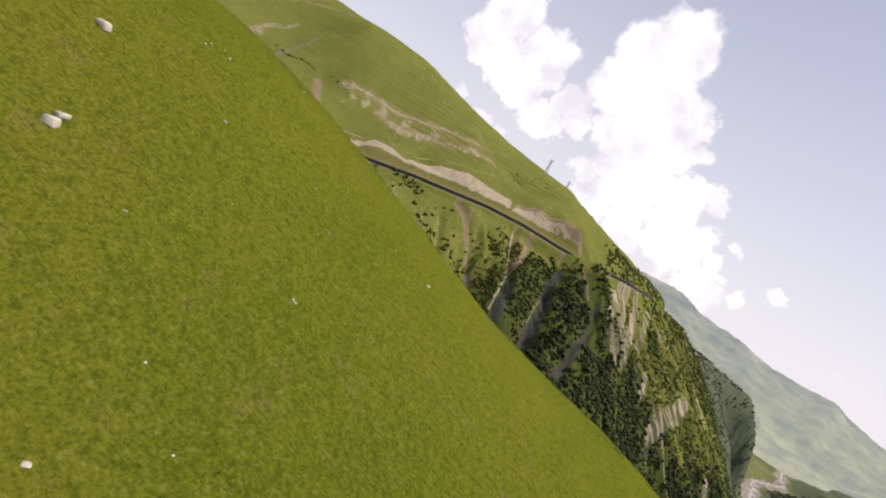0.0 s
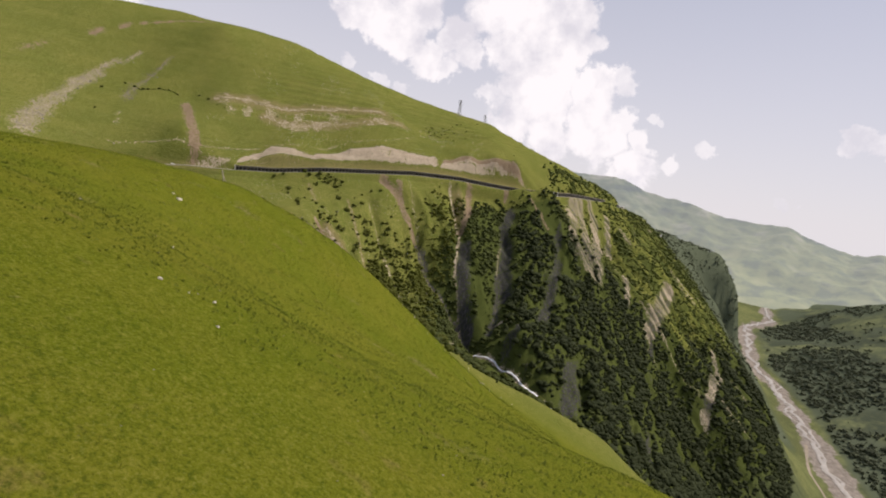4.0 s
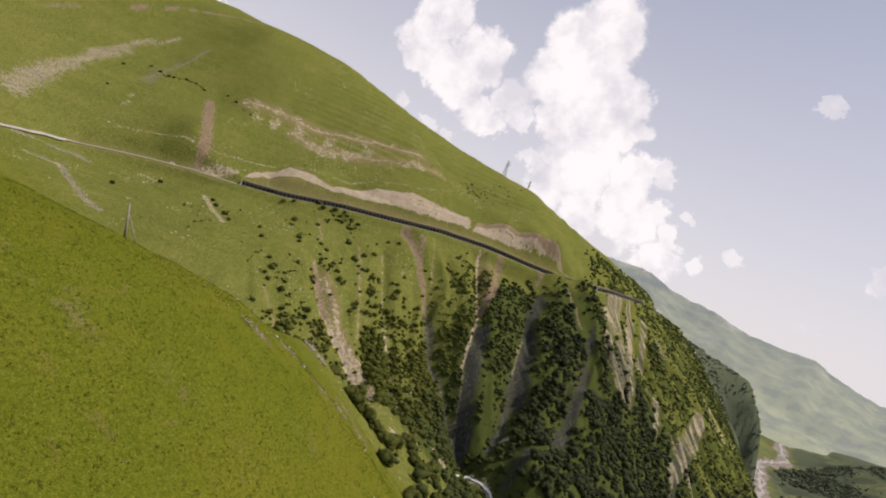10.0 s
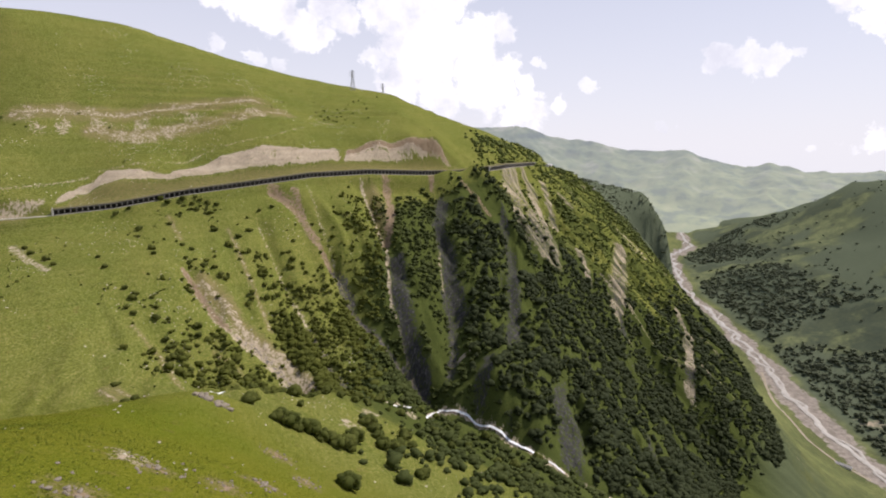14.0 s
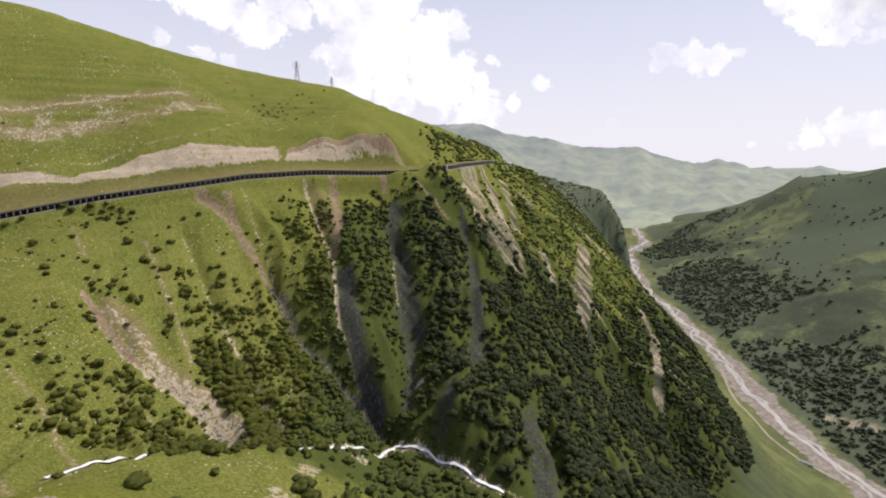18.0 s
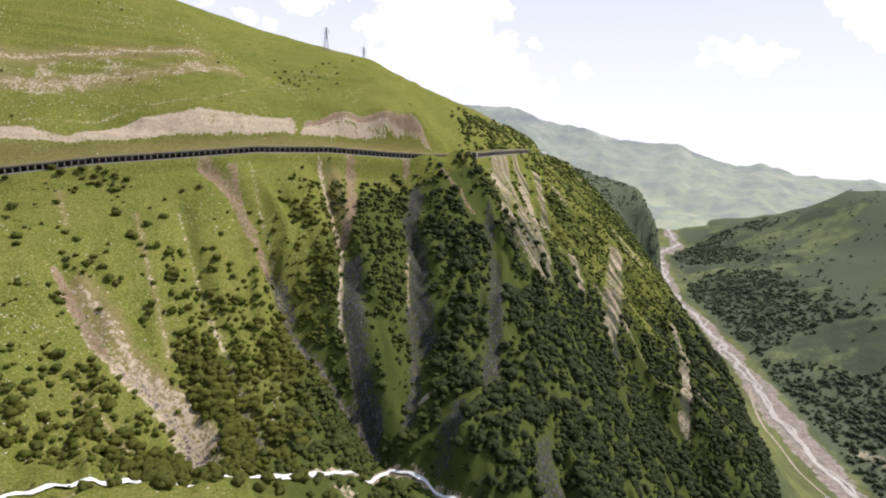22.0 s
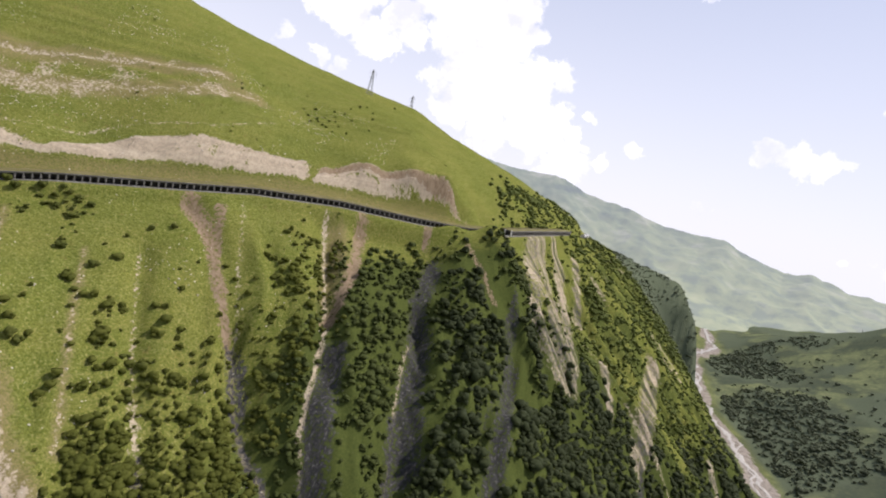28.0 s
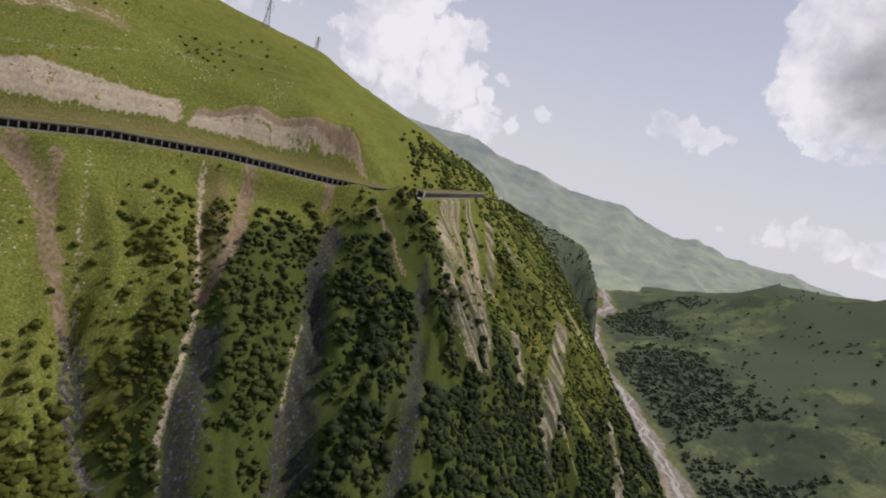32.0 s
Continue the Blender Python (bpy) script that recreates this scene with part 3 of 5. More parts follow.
    c = mix_node(t, c, gravel, sharp_node(t, attr_node(t, "gravel"), mid))
    link(t, c, shade.inputs["Base Color"])
    rough_relief = t.nodes.new("ShaderNodeMath")
    rough_relief.operation = "ADD"
    link(t, fine, rough_relief.inputs[0])
    link(t, tiny, rough_relief.inputs[1])
    bump_node(t, shade, rough_relief.outputs[0], 0.7, 0.45)
    return m


def grid_mesh(name, x, y, z, mat):
    h, w = x.shape
    me = bpy.data.meshes.new(name)
    co = np.stack([x, y, z], -1).reshape(-1, 3)
    k = np.arange(h * w).reshape(h, w)
    quads = np.stack([k[:-1, :-1], k[:-1, 1:], k[1:, 1:], k[1:, :-1]], -1).reshape(-1, 4)
    me.vertices.add(len(co))
    me.vertices.foreach_set("co", co.ravel())
    me.loops.add(quads.size)
    me.loops.foreach_set("vertex_index", quads.ravel())
    me.polygons.add(len(quads))
    me.polygons.foreach_set("loop_start", np.arange(0, quads.size, 4))
    me.polygons.foreach_set("use_smooth", np.ones(len(quads), bool))
    me.materials.append(mat)
    me.update(calc_edges=True)
    return me


# ---------------------------------------------------------------- streaks, scars and tracks on the slopes (plan lines)
RILL_B = [(-261, 713), (-234, 673)]
RILL_C = [(-171, 563), (-149, 551), (-136, 540)]
RILL_D = [(-203, 703), (-174, 654), (-144, 609)]
LAWN_SPUR = [(30, 868), (45, 858), (63, 817), (83, 797), (93, 775)]
LAWN_RIB = [(-21, 676), (-12, 652), (-10, 629)]
CRAGS = [  # bare streaks on the cliff: half width, then the plan line
    (7.0, [(105, 959), (96, 873), (101, 838), (113, 823), (127, 815)]), (7.0, [(141, 1031), (151, 1018), (158, 985), (142, 865), (144, 845)]),
    (7.0, [(118, 990), (125, 930), (121, 862), (134, 826)]), (4.0, [(180, 1068), (181, 1022), (184, 1000)]), (7.5, [(313, 1061), (292, 1004), (259, 922), (246, 895)]), (3.5, [(206, 945), (210, 931), (202, 882)]),
    (5.0, [(401, 982), (369, 923), (354, 885), (347, 869)]), (3.5, [(398, 1019), (402, 998)])]
BAND_ONE = [(-446, 800), (-412, 817), (-361, 835), (-297, 871), (-257, 893), (-223, 907)]
BAND_TWO = [(-372, 806), (-335, 808), (-299, 830), (-265, 850), (-208, 891), (-190, 901)]
BAND_THREE = [(-345, 755), (-306, 768), (-276, 784), (-258, 803), (-238, 814), (-194, 833), (-161, 882)]
BAND_SPOTS = [(-419, 789), (-400, 797), (-370, 816), (-333, 826), (-328, 807), (-316, 817), (-304, 826), (-345, 807), (-288, 856), (-221, 883)]
BANK_TOP = [(-365, 714), (-352, 735), (-336, 757), (-306, 757), (-281, 758), (-263, 777), (-239, 797), (-206, 812), (-190, 822), (-160, 830), (-124, 850), (-111, 851), (-85, 868), (-44, 882), (8, 897), (30, 904)]
BANK_FOOT = [(-358, 709), (-338, 732), (-304, 743), (-268, 758), (-224, 782), (-181, 801), (-135, 826), (-110, 837), (-44, 870), (22, 900)]
RILL_ONE = [(-218, 550), (-192, 529), (-138, 463)]
RILL_TWO = [(-198, 474), (-175, 451), (-152, 426)]
RILL_FOUR = [(-193, 477), (-170, 457), (-149, 436)]
WEST_ROAD = [(-500, 500, 0), (-501, 550, 0), (-503, 590, 0), (-495, 624, 0)]
ROCK_ROWS = [[(-499, 551), (-492, 574)], [(-485, 583), (-478, 600), (-461, 606)], [(-456, 537), (-442, 557), (-400, 531), (-368, 513), (-349, 509)]]
RED_SCAR = [(-478, 772), (-433, 718), (-411, 696)]
TALUS_ONE = [(-597, 823), (-605, 772), (-601, 717), (-590, 670), (-580, 634), (-562, 597)]
TALUS_TWO = [(-547, 832), (-552, 802), (-551, 762), (-545, 737)]
HILL_TRACK = [(-556, 952), (-601, 917), (-643, 873), (-671, 802), (-677, 733), (-675, 691)]
PALE_ROCKS = [(-90, 285), (-75, 312), (-70, 328), (-86, 306), (-65, 353), (-76, 366), (-26, 367), (-67, 463), (-146, 456), (-58, 499), (-34, 553), (12, 484), (-93, 306)]
SLOPE_BUSHES = [(-296, 712), (-305, 706), (-266, 726), (-275, 685), (-275, 618), (-245, 642), (-238, 583), (-228, 564), (-208, 563), (-187, 577), (-341, 703), (-299, 603), (-310, 613), (-212, 633), (-202, 641), (-188, 633), (-214, 698), (-191, 694), (-255, 733), (-240, 727), (-233, 738), (-224, 736), (-273, 728), (-183, 737), (-172, 744), (-403, 636), (-400, 573), (-330, 627), (-342, 638)]
SLOPE_BUSHES_LOW = [(-229, 579), (-222, 561), (-261, 602), (-184, 570), (-196, 547), (-185, 531), (-173, 527), (-165, 523), (-169, 548), (-145, 547), (-144, 532), (-187, 513), (-143, 452), (-160, 437), (-167, 440), (-182, 548), (-193, 479), (-184, 633), (-210, 630), (-202, 635), (-239, 632), (-269, 670)]
MEADOW_BUSHES = [(-105, 431), (-88, 413), (-85, 416), (-81, 418), (-77, 422), (-73, 421), (-69, 424), (-65, 423), (-62, 427), (-56, 471), (-52, 466), (-42, 453), (-38, 457), (-27, 427), (-54, 372), (-37, 362), (-102, 497), (-54, 535), (-60, 441), (-46, 448), (-32, 467), (-18, 535), (-7, 520), (7, 547), (22, 571), (-36, 477), (-50, 459), (27, 537), (40, 538), (61, 562)]
STREAM_BUSHES = [(-118, 494), (-109, 500), (-98, 506), (-92, 508), (-84, 509), (-76, 509), (-68, 512), (-60, 517), (-48, 527), (-40, 536), (-107, 509), (-119, 476), (-128, 473), (-91, 465), (-91, 514), (-86, 514), (-79, 525), (-67, 522), (-62, 522), (-60, 545), (-56, 555), (-27, 572), (-14, 591), (-36, 598), (-106, 526), (-99, 527)]
HILL_BUSHES = [(-135, 934), (-141, 938), (-147, 935), (-152, 941), (-131, 944), (-138, 950), (-126, 948), (-150, 956), (-109, 1019), (-116, 1012), (-100, 1010), (-160, 948), (-121, 990), (-133, 968), (-95, 985), (-112, 960), (-143, 942), (-130, 930), (-120, 939), (-107, 920), (-129, 957), (-90, 945), (-123, 972), (-200, 936), (-207, 903), (-86, 1083), (-439, 786), (-360, 814), (-427, 785), (-395, 822)]
HEDGE_BUSHES = [(-565, 760), (-544, 761), (-535, 768), (-525, 778), (-513, 783), (-500, 783), (-475, 798), (-458, 794), (-579, 733), (-540, 764), (-530, 772), (-519, 780), (-506, 784), (-554, 694), (-551, 762)]
TRACK = [(769, 1326), (722, 1229), (680, 1121), (681, 1060), (704, 1011), (726, 968)]

OUTCROPS = [(-111, 393), (-106, 390), (-102, 389), (-90, 285), (-86, 306), (-70, 328)]
MEADOW_STONES = [(-37, 60), (-37, 93), (-34, 94), (-32, 96), (-28, 90), (-37.9, 38.1), (-36.5, 38.0), (-36.8, 39.1), (-36.3, 40.8), (-35.0, 40.6), (-25.7, 32.5), (-18.0, 17.4), (-17.9, 17.6), (-17.5, 27.5), (-8.6, 13.5), (-3.5, 12.1), (-8.5, 27.7)]
LARGE_STONES = [(-25.5, 17.1, 0.62), (-25.1, 15.9, 0.5), (-35.1, 25.1, 0.6), (-6.3, 5.8, 0.18), (-101.8, 195.1, 1.0), (-77.7, 128.1, 0.4), (-58.3, 127.4, 0.36), (-105.6, 197.7, 0.6), (-8.2, 27.7, 0.2), (-4.6, 54.5, 0.25)]


def hollow(x, y):
    """How far a place lies in the wooded hollow under the spur or on the wooded foot of the cliff, where shade goes
    into the colours.
    """
    _, rs, _, _ = along(ARETE, x, y)
    c, cs, _, _ = along(GULLY_C, x, y)
    _, ss, _, _ = along(STREAM, x, y)
    high = ground_z(x, y)
    bowl = smooth(2, 30, cs) * smooth(14, -10, rs + 9 * grain(x / 25, y / 25, 3)) * smooth(370, 330, x + 0.35 * (y - 850))
    foot = smooth(-175, -235, high + 26 * grain(x / 40, y / 40, 3)) * smooth(170, 230, x) * smooth(1180, 1080, y)
    _, road_side, _, _ = along(ROAD, x, y)
    return np.maximum(bowl, foot) * smooth(-4, 10, ss) * smooth(-385, -365, high) * smooth(20, 44, -road_side)


def masks():
    x, y, z = XX, YY, ZZ
    road, side, arc, road_z = along(ROAD, x, y)
    wob = 0.6 * grain(x / 11, y / 11, 4) + 0.7 * grain(x / 5 + 3, y / 5, 2)
    keep = {key: np.zeros(x.shape) for key in ("rock", "red", "shale", "gravel", "wood", "dry", "lush", "valley")}

    def streak(key, line, wide, strength=1.0, grow=0.0):
        d, _, a, _ = along(line, x, y)
        w = wide + grow * a / max(1.0, a.max())
        keep[key] = np.maximum(keep[key], strength * smooth(1.5, 0.3, d / w + 0.35 * wob))

    def blob(key, places, wide, strength=0.9):
        for px, py in places:
            keep[key] = np.maximum(keep[key], strength * smooth(1.4, 0.3, np.hypot((x - px) / wide, (y - py) / wide) + 0.6 * wob))

    streak("red", RED_A, 8.5, 0.66, -4.5)
    streak("red", RED_A_SIDE, 5.0, 0.62, -2.5)
    streak("shale", SLATE_A, 6.0, 0.6)
    streak("shale", RUN_A, 5.0, 0.56)
    streak("rock", RUN_A, 3.2, 0.64)
    streak("rock", SIDE_A, 2.4, 0.44)
    streak("dry", DRY_B, 13.0, 0.56)
    streak("red", RED_B, 6.5, 0.66)
    streak("shale", SLATE_B, 10.0, 0.64)
    streak("rock", PALE_B, 2.6, 0.62)
    streak("shale", SLATE_C, 11.0, 0.62)
    streak("shale", PALE_C[2:], 6.0, 0.58)
    streak("rock", PALE_C, 2.2, 0.58)
    streak("red", TOP_C, 4.5, 0.66)
    streak("red", BROWN_RUN, 3.0, 0.6)
    streak("shale", SLATE_D, 9.0, 0.58)
    streak("shale", SLATE_E, 8.0, 0.58)
    streak("rock", FOOT_C, 2.4, 0.62)
    streak("rock", SCAR_RUN, 3.2, 0.62, 7.0)
    streak("shale", SCAR_RUN[3:], 3.0, 0.45, 6.0)
    streak("gravel", SCAR_RUN[4:], 3.0, 0.5, 5.0)
    streak("red", SCAR_RUN[:4], 3.4, 0.74)
    streak("dry", SCAR_SIDE, 11.0, 0.58)
    streak("rock", SCAR_SIDE, 3.4, 0.54, 5.0)
    streak("rock", RILL_A[:4], 1.8, 0.52)
    streak("rock", RILL_A[3:], 4.2, 0.5)
    streak("shale", RILL_A[4:], 3.4, 0.52)
    for line in (RILL_B, RILL_C, RILL_D, RILL_ONE, RILL_TWO, RILL_FOUR):
        streak("rock", line, 1.7, 0.5)
        streak("dry", line, 4.0, 0.5)
    streak("red", RED_SCAR, 9.0, 0.68)
    streak("rock", TALUS_ONE, 7.0, 0.56, 12)
    streak("shale", TALUS_ONE, 8.0, 0.4, 12)
    streak("rock", TALUS_TWO, 5.0, 0.5, 7)
    streak("shale", TALUS_TWO, 7.0, 0.44, 8)
    streak("red", HILL_TRACK, 6.0, 0.7)
    streak("rock", BAND_ONE, 4.0, 0.5)
    streak("rock", BAND_TWO, 3.0, 0.45)
    streak("rock", BAND_THREE, 2.4, 0.41)
    streak("dry", BAND_ONE, 16.0, 0.55)
    streak("dry", BAND_TWO, 16.0, 0.55)
    between = smooth(16, 8, np.minimum(along(BAND_ONE, x, y)[0], along(BAND_TWO, x, y)[0]))
    keep["rock"] = np.maximum(keep["rock"], 0.5 * between * smooth(0.05, 0.4, grain(x / 10, y / 10 + 7, 4)))
    flutes = grain((0.42 * x + 0.9 * y) / 5, (x - y) / 90, 3)
    for wide, line in CRAGS:
        near = smooth(1.5, 0.5, along(line, x, y)[0] / (1.8 * wide) + 0.45 * wob)
        keep["rock"] = np.maximum(keep["rock"], near * (0.55 + 0.22 * flutes))
        keep["shale"] = np.maximum(keep["shale"], near * (0.40 - 0.3 * flutes))
    for line in ROCK_ROWS:
        streak("rock", line, 5.5, 0.54)
        streak("shale", line, 5.0, 0.42)
    streak("rock", [(-428, 635), (-401, 638)], 3.4, 0.52)
    streak("gravel", [(-378, 628), (-345, 596), (-316, 558)], 6.0, 0.62)
    streak("rock", [(-357, 644), (-323, 611), (-298, 594)], 4.5, 0.52)
    blob("rock", [(-520, 690), (-530, 706)], 8, 0.46)
    streak("rock", [(-424, 676), (-402, 690), (-371, 706)], 6.0, 0.54)
    streak("rock", [(-509, 655), (-473, 678), (-427, 692), (-406, 705), (-371, 732), (-350, 748)], 1.8, 0.5)
    blob("red", PALE_ROCKS[:6] + OUTCROPS[:3], 3.6, 0.54)
    blob("dry", PALE_ROCKS[:6], 6.0, 0.5)
    blob("rock", PALE_ROCKS[6:], 8.0, 0.5)
    blob("rock", [(868, 1085), (895, 1062), (845, 1110)], 24, 0.62)
    blob("rock", BAND_SPOTS, 14, 0.5)
    # the cut bank above the gallery's roof
    _, below_top, _, _ = along(BANK_TOP, x, y)
    _, above_foot, _, _ = along(BANK_FOOT, x, y)
    bank = smooth(2.4, -2.0, below_top + 1.4 * wob) * smooth(-2.0, 2.4, above_foot + 0.8 * wob) * smooth(-364, -356, x) * smooth(34, 24, x)
    bank = bank * (1 - 0.85 * np.exp(-((x + 113 + 4 * wob) / 3.6) ** 2)) * (1 - 0.6 * smooth(2.0, 0.6, np.abs(below_top + 7.5 + 1.5 * grain(x / 13, y / 13, 2))) * smooth(-105, -95, x) * smooth(-0.2, 0.2, grain(x / 9, y / 9 + 4, 2)))
    keep["rock"] = np.maximum(keep["rock"], bank * (0.97 - 0.4 * smooth(0.2, 0.5, grain(x / 8 + 5, y / 8, 3))))
    lip = bank * smooth(-6.5, -4.0, below_top + wob) * smooth(-130, -110, x)
    keep["red"] = np.maximum(keep["red"], 0.78 * lip)
    strip = smooth(4, 7, side) * smooth(3, -3, above_foot) * smooth(34, 26, side) * (x > -352) * (x < 40)
    keep["dry"] = np.maximum(keep["dry"], 0.5 * strip)
    keep["dry"] = np.maximum(keep["dry"], (0.40 + 0.25 * smooth(160, 230, y)) * smooth(0.30 - 0.25 * smooth(160, 230, y), 0.65, grain(x / 16 + 9, y / 16, 4)) * (y < 350) * (1 - 0.5 * smooth(200, 250, y)))
    keep["dry"] = np.maximum(keep["dry"], 0.5 * smooth(22, 8, road) * smooth(-355, -370, x))
    # crags on the face turned to the valley
    face = smooth(85, 150, x) * smooth(640, 560, x) * smooth(830, 930, y + 0.15 * x) * smooth(25, 60, -side)
    keep["rock"] = np.maximum(keep["rock"], 0.5 * face * smooth(0.30, 0.6, grain((0.42 * x + 0.9 * y) / 11, (x - y) / 110 + 3, 3)))
    thicket = 0.62 * face * smooth(-0.5, 0.1, grain(x / 20 + 2, y / 20, 3))
    r, river_side, _, rz = along(RIVER, x, y)
    keep["gravel"] = 0.85 * smooth(40, 18, r + 20 * grain(x / 75, y / 75, 3))
    keep["lush"] = smooth(300, 420, y + 0.3 * x)
    # hazed greens across the river; the terrace gets them partly, as a darker green
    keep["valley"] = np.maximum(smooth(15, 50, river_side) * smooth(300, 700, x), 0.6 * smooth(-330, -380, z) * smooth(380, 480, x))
    s, _, _, _ = along(STREAM, x, y)
    keep["rock"] = np.maximum(keep["rock"], 0.6 * smooth(5, 2, s + 3 * wob))
    bowl = smooth(16, 45, -side) * smooth(460, 380, -side) * smooth(-120, -60, x + 0.35 * (700 - y)) * smooth(470, 540, y)
    deep = smooth(-150, -80, x + 0.35 * (700 - y)) * smooth(40, 90, -side)
    _, spur_side, _, _ = along(ARETE, x, y)
    wooded = smooth(24, 4, spur_side) * bowl * (1 + 0.35 * deep) * smooth(-0.7 - 0.4 * deep, -0.3 - 0.35 * deep, grain(x / 30, y / 30, 4))
    glade = smooth(1.3, 0.8, np.hypot((x - 1050 + 0.5 * (y - 1410)) / 150, (y - 1410) / 95) + 0.4 * grain(x / 60, y / 60, 3)) + smooth(1.3, 0.8, np.hypot((x - 1320) / 130, (y - 2000) / 90) + 0.5 * grain(x / 60 + 7, y / 60, 3))
    belt = smooth(330, 230, r + 60 * grain(x / 90, y / 90, 3)) * smooth(2100, 1800, y)
    right = smooth(620, 800, x) * (river_side > 0) * np.maximum(belt, smooth(-0.12, 0.12, grain(x / 170 + 4, y / 170, 5))) * np.clip(1 - glade, 0, 1) * smooth(36, 56, r)
    foot = 0.85 * smooth(150, 50, s + 0.8 * np.maximum(0, 30 - x)) * smooth(-50, 10, x) * smooth(380, 440, y) * smooth(360, 300, x)
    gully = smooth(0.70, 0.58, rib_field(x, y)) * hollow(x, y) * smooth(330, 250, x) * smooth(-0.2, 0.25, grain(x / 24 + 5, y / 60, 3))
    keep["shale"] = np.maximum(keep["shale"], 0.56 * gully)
    shoulder = smooth(1200, 1300, y) * smooth(2300, 2150, y) * smooth(340, 420, x) * (river_side < 0) * smooth(40, 80, r)
    # the shoulder takes the hazed greens too
    keep["valley"] = np.maximum(keep["valley"], shoulder)
    # wood floor colour spread wider here, darkening open ground for the gorge's shade
    keep["wood"] = np.clip(np.maximum.reduce([shoulder, thicket, foot, 0.9 * wooded * (0.3 + 0.7 * smooth(-100, -30, x)), right, hollow(x, y) * (1 - smooth(17, 9, along(LAWN_SPUR, x, y)[0]))]), 0, 1)
    return keep


MASKS = masks()
HILLSIDE = ground_material()
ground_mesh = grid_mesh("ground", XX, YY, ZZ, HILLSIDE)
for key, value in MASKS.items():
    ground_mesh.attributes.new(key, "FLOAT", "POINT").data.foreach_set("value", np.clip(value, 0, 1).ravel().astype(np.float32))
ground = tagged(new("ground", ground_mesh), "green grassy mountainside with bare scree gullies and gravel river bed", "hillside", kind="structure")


def mask_at(key, x, y):
    i = np.clip(np.searchsorted(GX, x) - 1, 0, len(GX) - 2)
    j = np.clip(np.searchsorted(GY, y) - 1, 0, len(GY) - 2)
    return MASKS[key][j, i]


# ---------------------------------------------------------------- far mountains behind the valley
def far_mountains():
    m, t, shade = material("distant_range", 1.0)
    at = t.nodes.new("ShaderNodeTexCoord").outputs["Object"]
    col = ramp_node(t, noise_node(t, at, 0.006, 8, 0.6), (0.34, (0.030, 0.044, 0.034)), (0.47, (0.070, 0.092, 0.048)), (0.58, (0.115, 0.128, 0.072)), (0.68, (0.20, 0.19, 0.16)))
    high = t.nodes.new("ShaderNodeSeparateXYZ")
    link(t, at, high.inputs[0])
    level = t.nodes.new("ShaderNodeMapRange")
    level.inputs[1].default_value, level.inputs[2].default_value = -380, 120
    link(t, high.outputs["Z"], level.inputs[0])
    turf = ramp_node(t, noise_node(t, at, 0.009, 8, 0.65), (0.40, (0.085, 0.105, 0.050)), (0.52, (0.165, 0.185, 0.070)), (0.66, (0.22, 0.225, 0.095)))
    col = mix_node(t, turf, col, level.outputs[0])
    link(t, col, shade.inputs["Base Color"])
    # haze over the range, put in as an even pale blue glow
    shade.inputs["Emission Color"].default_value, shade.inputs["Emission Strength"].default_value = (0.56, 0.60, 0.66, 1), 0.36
    crest = arr([(-7, 280), (0, 255), (7, 214), (11.7, 214), (14, 150), (18.6, 98), (21.9, 36), (24.7, 32), (27.2, 42), (29, -18), (32.5, -84), (34.5, -52), (37.3, -104), (40.9, -106), (42.5, -92), (44.2, -122), (48, -130), (57, -100)])
    bearing = np.linspace(-0.12, 1.0, 380)
    eye = arr([-19, 262])
    top = np.interp(bearing, np.radians(crest[:, 0]), crest[:, 1])
    top = top + 7 * grain(bearing * 60, bearing * 0, 3)
    depth = np.linspace(0, 1, 80)
    b, d = np.meshgrid(bearing, depth)
    far = 2850 + 1400 * d
    x, y = eye[0] + far * np.sin(b), eye[1] + far * np.cos(b)
    rise = np.clip(d * 1.04, 0, 1) ** 1.25
    z = -420 + (np.interp(b, bearing, top) + 420) * rise
    z = z + 130 * (1 - np.abs(grain(x / 520, y / 520, 4)) - 0.6) * np.sin(np.clip(rise, 0, 1) * math.pi) + 30 * (1 - np.abs(grain(x / 150, y / 150, 3)) - 0.6) * rise * (1 - 0.75 * rise) + 9 * grain(x / 45, y / 45, 2) * rise
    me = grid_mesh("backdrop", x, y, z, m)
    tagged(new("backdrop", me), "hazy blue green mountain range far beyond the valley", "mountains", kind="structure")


far_mountains()


# ---------------------------------------------------------------- small builders
def part(name, mesh, parent, label=""):
    ob = new(name, mesh)
    ob.parent = parent
    if label:
        tagged(ob, label)
    return ob


def quads_mesh(name, verts, quads, mat, smooth_shade=False):
    verts, quads = np.asarray(verts, float), np.asarray(quads, int)
    me = bpy.data.meshes.new(name)
    me.vertices.add(len(verts))
    me.vertices.foreach_set("co", verts.ravel())
    me.loops.add(quads.size)
    me.loops.foreach_set("vertex_index", quads.ravel())
    me.polygons.add(len(quads))
    me.polygons.foreach_set("loop_start", np.arange(0, quads.size, quads.shape[1]))
    if smooth_shade:
        me.polygons.foreach_set("use_smooth", np.ones(len(quads), bool))
    me.materials.append(mat)
    me.update(calc_edges=True)
    return me


def box_arrays(x0, x1, y0, y1, z0, z1):
    v = np.array([(x, y, z) for z in (z0, z1) for x, y in ((x0, y0), (x1, y0), (x1, y1), (x0, y1))], float)
    q = np.array([(3, 2, 1, 0), (4, 5, 6, 7), (0, 1, 5, 4), (1, 2, 6, 5), (2, 3, 7, 6), (3, 0, 4, 7)])
    return v, q


